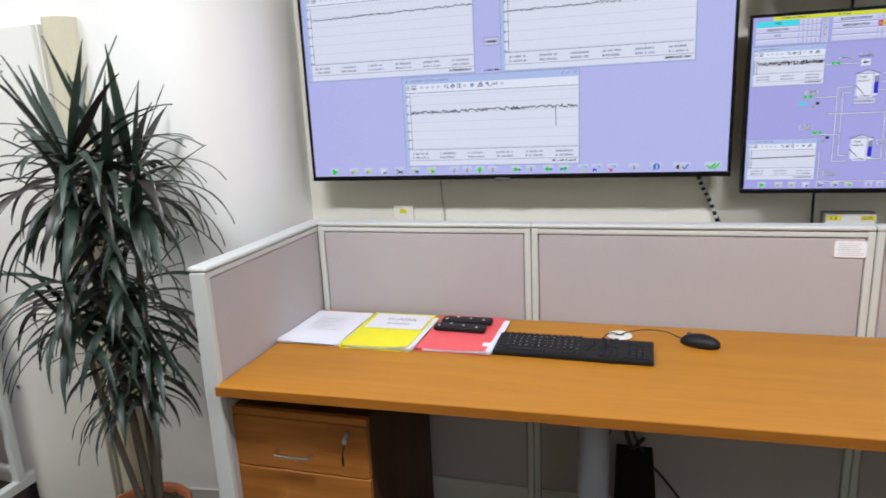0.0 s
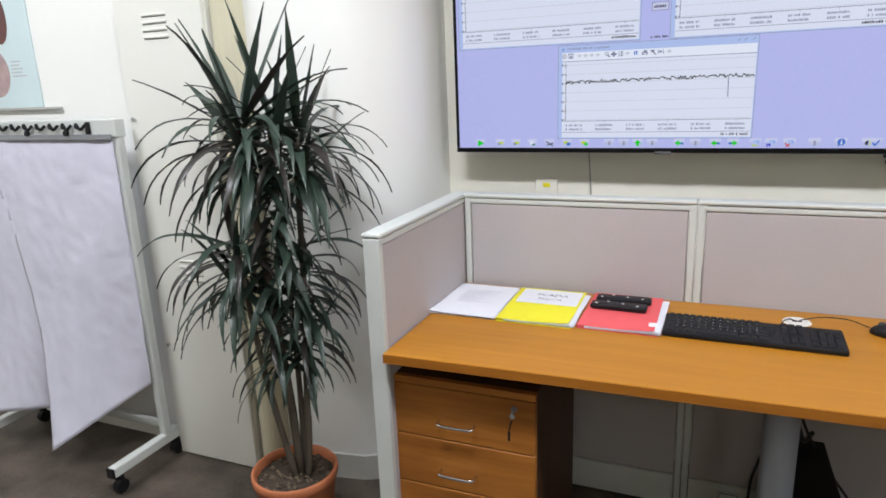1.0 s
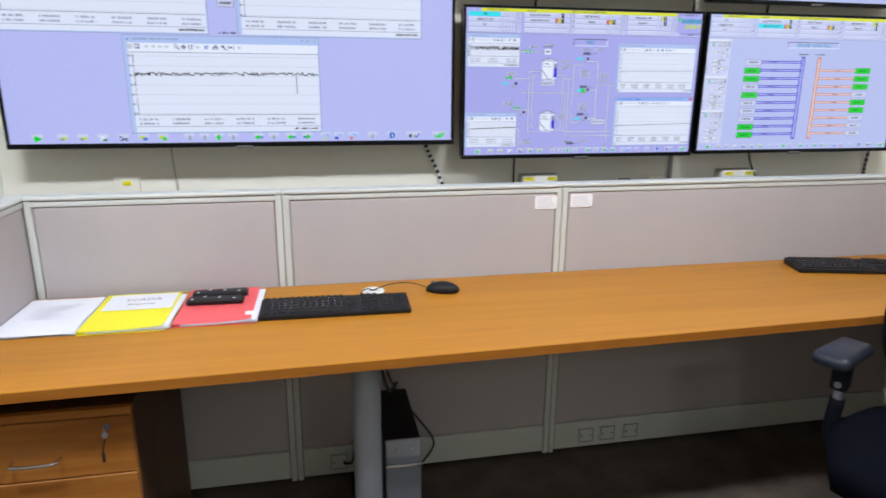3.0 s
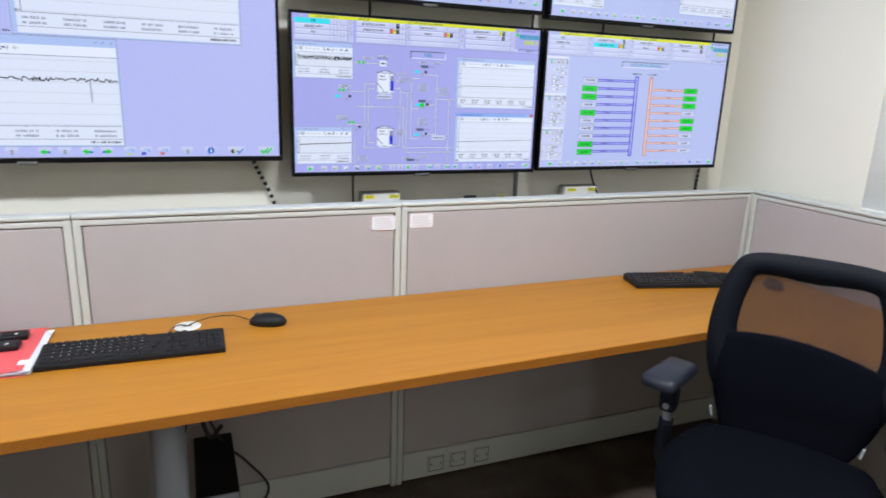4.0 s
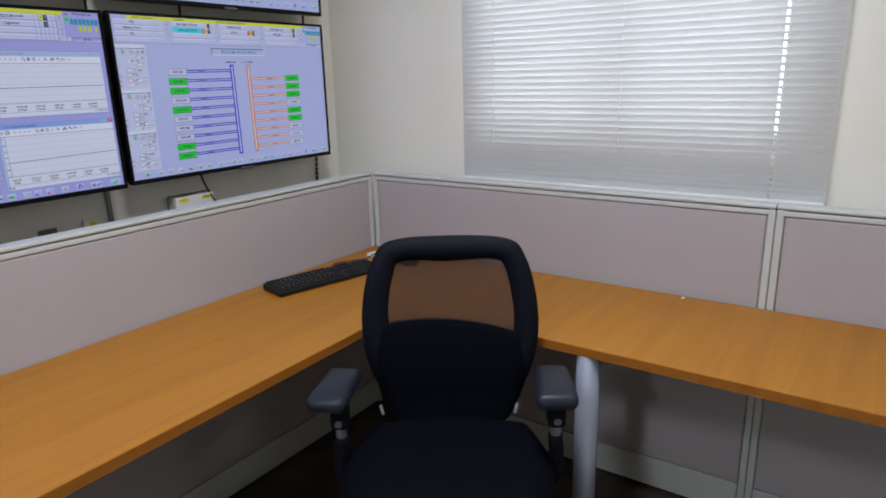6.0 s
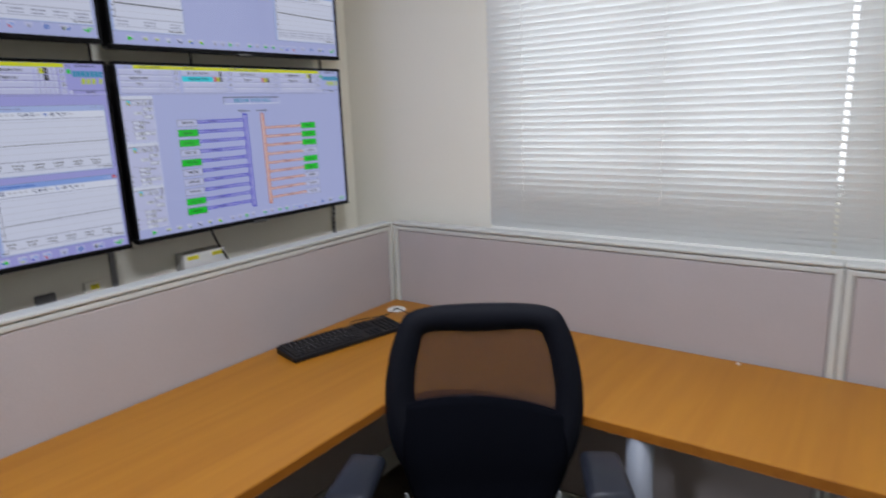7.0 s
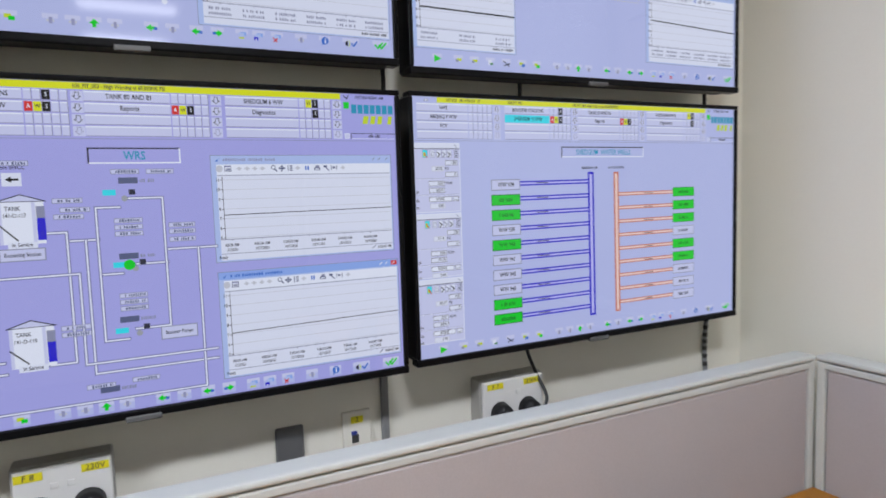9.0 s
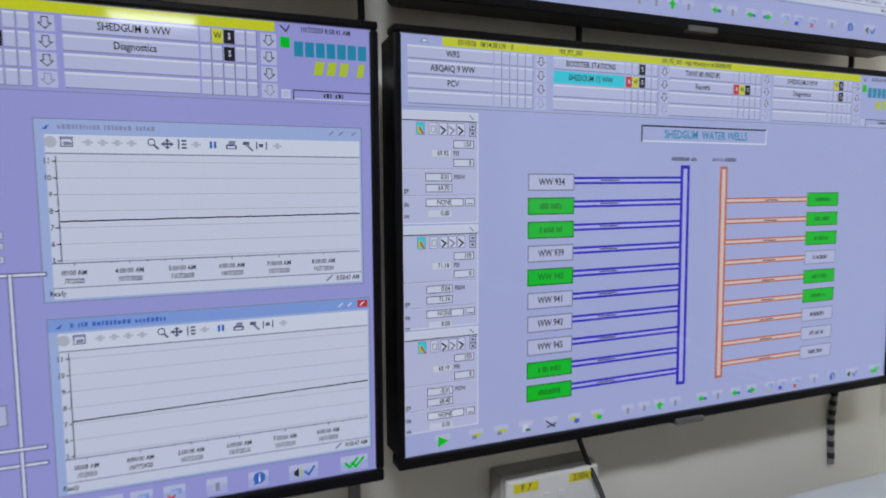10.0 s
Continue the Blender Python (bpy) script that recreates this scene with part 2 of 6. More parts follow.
def cyl(p, q, r0, r1=None, seg=16):
    return add_cyl(bmesh.new(), p, q, r0, r1, seg)


def add_tube(bm, pts, r, seg=6):
    """A bent round bar through points."""
    pts = [Vector(p) for p in pts]
    rings = []
    for i, p in enumerate(pts):
        d = (pts[min(i + 1, len(pts) - 1)] - pts[max(i - 1, 0)]).normalized()
        s = d.orthogonal().normalized() if i == 0 else (side - d * side.dot(d)).normalized()
        side = s
        u = d.cross(s)
        rr = r[i] if isinstance(r, (list, tuple)) else r
        rings.append([bm.verts.new(p + rr * (math.cos(a) * s + math.sin(a) * u)) for a in [2 * math.pi * k / seg for k in range(seg)]])
    for a, b in zip(rings, rings[1:]):
        for k in range(seg):
            bm.faces.new((a[k], a[(k + 1) % seg], b[(k + 1) % seg], b[k]))
    bm.faces.new(rings[0][::-1])
    bm.faces.new(rings[-1])
    return bm


def tube(pts, r, seg=6):
    return add_tube(bmesh.new(), pts, r, seg)


def curve_pts(pts, n=8):
    """Smooth points through a few given ones."""
    P = [Vector(p) for p in pts]
    P = [2 * P[0] - P[1]] + P + [2 * P[-1] - P[-2]]
    out = []
    for i in range(1, len(P) - 2):
        for k in range(n):
            t = k / n
            a, b, c, d = P[i - 1], P[i], P[i + 1], P[i + 2]
            out.append(0.5 * (2 * b + (c - a) * t + (2 * a - 5 * b + 4 * c - d) * t * t + (3 * b - a - 3 * c + d) * t ** 3))
    return out + [P[-2]]


def lathe(profile, seg=32, x=0, y=0):
    bm = bmesh.new()
    rings = [[bm.verts.new((x + r * math.cos(2 * math.pi * k / seg), y + r * math.sin(2 * math.pi * k / seg), z)) for k in range(seg)] for r, z in profile]
    for a, b in zip(rings, rings[1:]):
        for k in range(seg):
            bm.faces.new((a[k], a[(k + 1) % seg], b[(k + 1) % seg], b[k]))
    bmesh.ops.recalc_face_normals(bm, faces=bm.faces)
    return bm


def slab(outline, z0, z1, bevel=0.0):
    """A plate with a given outline, in plan."""
    bm = bmesh.new()
    f = bm.faces.new([bm.verts.new((x, y, z0)) for x, y in outline])
    r = bmesh.ops.extrude_face_region(bm, geom=[f])
    bmesh.ops.translate(bm, vec=(0, 0, z1 - z0), verts=[g for g in r["geom"] if isinstance(g, bmesh.types.BMVert)])
    bmesh.ops.recalc_face_normals(bm, faces=bm.faces)
    if bevel:
        bmesh.ops.bevel(bm, geom=list(bm.edges), offset=bevel, segments=2, affect="EDGES", profile=0.5)
    return bm


def thing(name, bm, mat, label, category, group="", kind="", smooth=False):
    return tagged(part(name, bm, mat, smooth=smooth), label, category, group, kind)


# ---- the room ----
TVWALL, LEFTWALL, STEP, RIGHT = 2.25, 1.735, -1.18, 2.37
ROOM_L, ROOM_B = -4.2, -2.8
T = 0.12


def structure(name, bm, mat, label, category):
    return thing(name, bm, mat, label, category, kind="structure")


structure("floor", box(ROOM_L - T, ROOM_B - T, -0.1, RIGHT + T, TVWALL + T, 0), FLOOR, "dark brown mottled vinyl floor", "floor")
structure("ceiling", box(ROOM_L - T, ROOM_B - T, CEILING, RIGHT + T, TVWALL + T, CEILING + 0.1), CEIL, "plain white office ceiling", "ceiling")
structure("wall_north", box(STEP, TVWALL, 0, RIGHT + T, TVWALL + T, CEILING), WALL, "cream painted wall behind the wall screens", "wall")
# the white wall turns back to the screens in a soft bend
bend = curve_pts([(-1.596, LEFTWALL, 0), (-1.43, LEFTWALL + 0.008, 0), (-1.31, LEFTWALL + 0.055, 0), (-1.235, LEFTWALL + 0.16, 0), (-1.195, LEFTWALL + 0.31, 0), (-1.178, TVWALL + 0.02, 0)], 6)
bend_ob = structure("wall_return", slab([(p.x, p.y) for p in bend] + [(-1.45, TVWALL + 0.02), (-1.596, LEFTWALL + T)], 0, CEILING), WALL_WHITE, "white painted wall turning back beside the desk", "wall")
bend_ob.data.shade_smooth()
bend_ob.data.set_sharp_from_angle(angle=radians(35))
structure("wall_northwest", box(ROOM_L, LEFTWALL, 0, -1.595, LEFTWALL + T, CEILING), WALL_WHITE, "white painted wall behind the potted plant", "wall")
structure("wall_west", box(ROOM_L - T, ROOM_B, 0, ROOM_L, LEFTWALL + T, CEILING), WALL, "plain painted wall, unseen, added to close the room", "wall")
# never in view; takes the duct's darker beige to throw back less light
structure("wall_south", box(ROOM_L - T, ROOM_B - T, 0, RIGHT + T, ROOM_B, CEILING), DUCT, "plain painted wall, unseen, added to close the room", "wall")
# the window wall, with its opening
WY0, WY1, WZ0, WZ1 = 0.40, 1.48, 1.21, 2.25
bm = bmesh.new()
for y0, y1, z0, z1 in ((ROOM_B, WY0, 0, CEILING), (WY1, TVWALL, 0, CEILING), (WY0, WY1, 0, WZ0), (WY0, WY1, WZ1, CEILING)):
    add_box(bm, RIGHT, y0, z0, RIGHT + T, y1, z1)
structure("wall_east", bm, WALL, "cream painted wall around a window", "wall")
bm = slab([(-1.69, LEFTWALL - 0.014), (-1.5, LEFTWALL - 0.012), (-1.36, LEFTWALL + 0.012), (-1.25, LEFTWALL + 0.07), (-1.25, LEFTWALL + 0.16), (-1.5, LEFTWALL + 0.1), (-1.69, LEFTWALL + 0.1)], 0, 0.10)
structure("baseboard", bm, SKIRT, "pale grey skirting board along the white wall", "baseboard")

window = tagged(base("window_1", RIGHT + 0.07, (WY0 + WY1) / 2, WZ0), "aluminium sliding window behind a white blind", "window", kind="structure")
W, H = WY1 - WY0, WZ1 - WZ0
for k, (y0, z0, y1, z1) in enumerate(((-W / 2, 0, -W / 2 + 0.045, H), (W / 2 - 0.045, 0, W / 2, H), (-W / 2 + 0.045, 0, W / 2 - 0.045, 0.05), (-W / 2 + 0.045, H - 0.05, W / 2 - 0.045, H), (-0.02, 0.05, 0.02, H - 0.05))):
    part("window_frame", box(-0.025, y0, z0, 0.025, y1, z1, 0.003), FRAME_ALU, window)
for y0, y1 in ((-W / 2 + 0.045, -0.02), (0.02, W / 2 - 0.045)):
    g = part("pane", box(-0.003, y0, 0.05, 0.003, y1, H - 0.05), GLASS, window)
    g.visible_shadow = False
# daylight in the window's opening
YM, ZM = (WY0 + WY1) / 2, (WZ0 + WZ1) / 2
sky_light = area_lamp("window daylight", RIGHT + T + 0.05, YM, ZM, H, W, 9.8, (0.96, 0.985, 1.0))
sky_light.matrix_world = pose(RIGHT + T + 0.05, YM, ZM, 0, 90, 0)

# the blind
BX, BY0, BY1, BZ0, BZ1 = 2.335, 0.295, 1.535, 1.062, 2.30
blind = tagged(base("venetian_blind", BX, (BY0 + BY1) / 2, BZ0), "white aluminium venetian blind, lowered, slats half open", "blind")
PITCH, BW = 0.0215, BY1 - BY0
slat_bm = bmesh.new()
prof = [(-0.0152 + 0.0304 * k / 4, 0.0014 * (1 - (k / 2 - 1) ** 2)) for k in range(5)]
tilt = radians(120)
prof = [(u * math.cos(tilt) - w * math.sin(tilt), u * math.sin(tilt) + w * math.cos(tilt)) for u, w in prof]
# each slat has a cord hole near its end
rows = [[slat_bm.verts.new((u, y, w)) for u, w in prof] for y in (-BW / 2, -BW / 2 + 0.146, -BW / 2 + 0.154, BW / 2)]
for i in range(3):
    for k in range(4):
        if i != 1 or k in (0, 3):
            slat_bm.faces.new((rows[i][k], rows[i + 1][k], rows[i + 1][k + 1], rows[i][k + 1]))
slat_mesh = mesh_of("slat", slat_bm, SLAT, True)
heights = [0.022 + 0.0165 * k for k in range(8)]
while heights[-1] < BZ1 - BZ0 - 0.065:
    heights.append(heights[-1] + PITCH)
for z in heights:
    s = new("slat", slat_mesh)
    s.parent = blind
    s.location = (0, 0, z)
    s.rotation_euler = (random.uniform(-0.0012, 0.0012), 0, 0)
part("bottom_rail", box(-0.011, -BW / 2, 0, 0.011, BW / 2, 0.012, 0.003), WHITE_PL, blind)
part("head_rail", box(-0.02, -BW / 2, BZ1 - BZ0 - 0.035, 0.02, BW / 2, BZ1 - BZ0, 0.003), WHITE_PL, blind)
for y in (-BW / 2 + 0.14, 0.0, BW / 2 - 0.14):
    for dx in (-0.0125, 0.0125):
        part("ladder_cord", tube([(dx, y, 0.01), (dx, y, BZ1 - BZ0 - 0.03)], 0.0007, 4), WHITE_PL, blind)

# ---- ceiling lights ----
# first three: added, unseen, to light desk and panels; last two mirror in screens
LAMPS = ((-2.7, 0.65, 1.58), (-0.9, 0.65, 1.80), (0.95, 0.65, 2.02), (0.94, -1.20, 0.10), (0.94, -2.15, 0.45))
DIFF = glow("lit diffuser", (1.0, 0.97, 0.93), 6.0)
for x, y, share in LAMPS:
    lamp = tagged(base("ceiling_light", x, y, CEILING), "slim white oblong ceiling light, lit, mirrored in screens or added", "ceiling light", "ceiling lights")
    bm = bmesh.new()
    for a, b, c, d in ((-0.3, -0.13, 0.3, -0.11), (-0.3, 0.11, 0.3, 0.13), (-0.3, -0.11, -0.28, 0.11), (0.28, -0.11, 0.3, 0.11)):
        add_box(bm, a, b, -0.02, c, d, 0)
    part("frame", bm, WHITE_PL, lamp)
    part("diffuser", box(-0.28, -0.11, -0.012, 0.28, 0.11, -0.002), DIFF, lamp)
    area_lamp("ceiling lamp", x, y, CEILING - 0.03, 0.54, 0.20, LAMP_WATTS * share, (0.915, 0.935, 1.0))

# ---- partitions ----
PTOP = 1.072
SIDE = 0.023


def partition(length, group, sockets=(), end_post=0.0):
    """A desk partition along its own x, its inner face at y = 0, 0.05 thick behind it: frame, cloth, cap, skirting."""
    ob = base("desk_partition")
    for x0, x1 in ((0, SIDE), (length - SIDE, length)):
        part("post", box(x0 + 0.001, 0, 0, x1 - 0.001, 0.05, PTOP - 0.0135, 0.004, 2), ALU, ob)
    bm = bmesh.new()
    add_box(bm, 0.0005, -0.003, PTOP - 0.013, length - 0.0005, 0.053, PTOP, 0.005, 2)
    add_box(bm, SIDE - 0.006, 0.001, PTOP - 0.032, length - SIDE + 0.006, 0.049, PTOP - 0.0165, 0.003, 2)
    part("top_cap", bm, ALU, ob)
    part("cloth_panel", box(SIDE + 0.001, 0.004, 0.126, length - SIDE - 0.001, 0.046, PTOP - 0.034, 0.004), FABRIC, ob)
    part("skirting", box(SIDE + 0.001, 0.001, 0.012, length - SIDE - 0.001, 0.049, 0.123, 0.003), ALU, ob)
    for u in sockets:
        s = part("socket_plate", box(u - 0.036, -0.004, 0.03, u + 0.036, 0.0008, 0.10, 0.002), ALU, ob)
        bm = bmesh.new()
        for a, b, c, d in ((-0.030, 0.036, 0.030, 0.0385), (-0.030, 0.0925, 0.030, 0.095), (-0.030, 0.0385, -0.0275, 0.0925), (0.0275, 0.0385, 0.030, 0.0925), (-0.022, 0.06, -0.016, 0.068), (0.016, 0.06, 0.022, 0.068)):
            add_box(bm, u + a, -0.0055, b, u + c, -0.0042, d)
        part("socket_outline", bm, GREY_PL, s)
    return tagged(ob, "mauve-grey cloth desk partition in a pale grey metal frame", "partition", group)


PY = 1.957
X_L, J1, J2, X_R = -1.012, -0.258, 0.703, 2.262
G = "partitions round the desk"
for x0, x1, so in ((X_L, J1, ()), (J1, J2, (0.15,)), (J2, X_R, (0.155, 0.245, 0.345))):
    p = partition(x1 - x0, G, so)
    p.matrix_world = pose(x0, PY, 0)
p = partition(PY + 0.05 - 1.325, G)
p.matrix_world = pose(X_L, 1.325, 0, 0, 0, 90)
J3 = 0.41
for y0, y1 in ((PY, J3), (J3, -0.75)):
    p = partition(y0 - y1, G)
    p.matrix_world = pose(X_R, y0, 0, 0, 0, -90)

# ---- desk ----
DZ = 0.75
INX = 1.715
bench = tagged(base("corner_desk", 0, 1.6, 0), "long orange beech-laminate corner desk on grey steel legs", "desk")


def desk_part(name, bm, mat, label=""):
    bmesh.ops.translate(bm, vec=(0, -1.6, 0), verts=bm.verts)
    return part(name, bm, mat, bench, label)


ROUND = 0.24
arc = [(INX - ROUND + ROUND * math.cos(radians(90 - 9 * k)), 1.372 - ROUND + ROUND * math.sin(radians(90 - 9 * k))) for k in range(11)]
arc[0] = (INX - ROUND, 1.372 - ROUND * 0.067 / 2.725)
desk_part("desktop", slab([(-1.010, 1.305)] + arc + [(INX, -0.70), (2.258, -0.70), (2.258, 1.955), (-1.010, 1.955)], DZ - 0.027, DZ, 0.0018), DESK)
rim = [(-1.010, 1.305)] + arc + [(INX, -0.70)]
inner_rim = [(-1.010, 1.3032)] + [(x - 0.0018 * math.cos(radians(90 - 9 * k)), y - 0.0018 * math.sin(radians(90 - 9 * k))) for k, (x, y) in enumerate(arc)] + [(INX - 0.0018, -0.70)]
desk_part("edge_band", slab(inner_rim + rim[::-1], DZ - 0.0265, DZ - 0.0016), EDGE)
for lx, ly, r in ((-0.035, 1.50, 0.040), (1.745, 0.765, 0.032), (1.752, -0.55, 0.036)):
    bm = cyl((lx, ly, 0.012), (lx, ly, DZ - 0.0272), r, seg=28)
    desk_part("leg", bm, GREY_LEG).data.shade_smooth()
    desk_part("foot", cyl((lx, ly, 0), (lx, ly, 0.014), r + 0.012, seg=24), BLACK)

# ---- drawer unit ----
ped = tagged(base("drawer_unit", -0.815, 1.37, 0), "orange beech-laminate drawer unit with three drawers and chrome pulls", "drawer unit")
PW = 0.205
# shade under the desk is put into the body's darker laminate colour
part("body", box(-PW, 0.019, 0.03, PW, 0.52, 0.66, 0.002), PED_SHADED, ped)
part("top_rail", box(-PW, 0.001, 0.640, PW, 0.0185, 0.66, 0.001), PED, ped)
for z0, z1 in ((0.484, 0.637), (0.330, 0.481), (0.05, 0.327)):
    d = part("drawer", box(-PW + 0.001, 0, z0, PW - 0.001, 0.018, z1, 0.002), PED, ped)
    zz = (z0 + z1) / 2 - 0.02 if z1 - z0 < 0.2 else z1 - 0.095
    pts = curve_pts([(-0.052, -0.0005, zz), (-0.049, -0.022, zz), (-0.03, -0.027, zz - 0.001), (0.03, -0.027, zz - 0.001), (0.049, -0.022, zz), (0.052, -0.0005, zz)], 5)
    part("pull", tube([Vector(p) + Vector((-0.015, 0, 0)) for p in pts], 0.0048, 8), CHROME, d, "curved chrome pull").data.shade_smooth()
lock = part("lock", cyl((0.148, -0.004, 0.612), (0.148, 0.002, 0.612), 0.008, seg=18), STEEL, ped)
bm = box(0.146, -0.022, 0.606, 0.150, -0.0045, 0.618, 0.001)
add_cyl(bm, (0.148, -0.022, 0.601), (0.148, -0.019, 0.601), 0.007, seg=14)
part("key", bm, STEEL, lock)
bm = tube(curve_pts([(0.148, -0.024, 0.59), (0.142, -0.024, 0.57), (0.139, -0.022, 0.552)], 4), 0.002, 5)
add_box(bm, 0.136, -0.024, 0.530, 0.143, -0.021, 0.556, 0.001)
part("key_tag", bm, BLACK, lock)
for sx in (-1, 1):
    for yy in (0.06, 0.46):
        part("castor", cyl((sx * 0.16 - 0.012, yy, 0.0165), (sx * 0.16 + 0.012, yy, 0.0165), 0.0165, seg=16), BLACK, ped)

# ---- wall screens ----
def television(x0, x1, z0, z1, front, bezel=0.009, chin=0.014):
    """A flat wall screen on a bracket: thin bezel, screen, back shell, maker's lip under the chin."""
    w, h = x1 - x0, z1 - z0
    ob = base("television", (x0 + x1) / 2, front, z0)
    bm = bmesh.new()
    add_box(bm, -w / 2, 0, 0, w / 2, 0.028, chin, 0.0025, 2)
    add_box(bm, -w / 2, 0, h - bezel, w / 2, 0.028, h, 0.0025, 2)
    add_box(bm, -w / 2, 0.0003, chin + 0.0002, -w / 2 + bezel, 0.028, h - bezel - 0.0002, 0.002)
    add_box(bm, w / 2 - bezel, 0.0003, chin + 0.0002, w / 2, 0.028, h - bezel - 0.0002, 0.002)
    part("bezel", bm, BLACK_GLOSS, ob)
    part("back_shell", box(-w / 2 + 0.004, 0.0282, 0.004, w / 2 - 0.004, 0.068, h - 0.004, 0.006), BLACK, ob)
    part("back_housing", box(-w * 0.36, 0.0682, h * 0.06, w * 0.36, 0.086, h * 0.6, 0.008), BLACK, ob)
    part("wall_bracket", box(-0.12, 0.0862, h * 0.2, 0.12, TVWALL - front - 0.001, h * 0.5), GREY_PL, ob)
    part("maker_lip", box(-0.026, -0.003, -0.004, 0.026, 0.010, 0.005, 0.0015), GREY_PL, ob, "small dark grey lip under the screen")
    ob["screen_w"], ob["screen_h"], ob["u0"], ob["v0"] = w - 2 * bezel, h - bezel - chin, -w / 2 + bezel, h - bezel
    return ob


TV_A = tagged(television(-1.097, 0.344, 1.196, 2.022, 2.123, 0.010, 0.016), "very large black wall television showing three trend charts on lavender", "television", "wall screens")
TV_B = tagged(television(0.374, 1.288, 1.142, 1.669, 2.120), "black wall television showing a tank and pipework diagram", "television", "wall screens")
TV_C = tagged(television(1.308, 2.199, 1.146, 1.671, 2.126), "black wall television showing a water-well diagram with green tags", "television", "wall screens")
TV_D = tagged(television(0.408, 1.298, 1.716, 2.240, 2.138), "black wall television showing pipework, mounted above another", "television", "wall screens")
TV_E = tagged(television(1.320, 2.215, 1.705, 2.230, 2.138), "black wall television showing two trend charts, mounted above another", "television", "wall screens")


# ---- what the screens show ----
def srgb(r, g, b):
    return tuple(((c / 255 + 0.055) / 1.055) ** 2.4 if c > 10 else c / 3295 for c in (r, g, b))


INKS = {
    "lavender": srgb(184, 187, 241), "lavender_dimmed": srgb(168, 168, 232), "pale": srgb(184, 191, 236), "window": srgb(224, 228, 247), "white": srgb(232, 236, 252), "button": srgb(204, 207, 240), "rule": srgb(150, 152, 190),
    "title": srgb(176, 194, 240), "title_hot": srgb(142, 172, 238), "black": srgb(12, 12, 18), "text": srgb(42, 44, 64), "pipe_edge": srgb(118, 120, 168), "faint": srgb(140, 144, 172), "soft": srgb(198, 200, 214),
    "yellow": srgb(222, 228, 20), "cyan": srgb(60, 222, 238), "teal": srgb(38, 150, 188), "lime": srgb(196, 216, 40), "green": srgb(10, 208, 30), "dark_green": srgb(8, 120, 24),
    "red": srgb(214, 46, 44), "blue": srgb(34, 26, 205), "blue_core": srgb(192, 192, 246), "orange": srgb(204, 118, 92), "orange_core": srgb(240, 212, 205), "steel_blue": srgb(60, 110, 205), "red_line": srgb(222, 60, 80), "grey": srgb(158, 162, 172), "tool": srgb(88, 96, 132),
}
GLOWS = {}


def ink(c):
    if c not in GLOWS:
        GLOWS[c] = glow(c + " picture light", INKS[c], 0.90)
    return GLOWS[c]


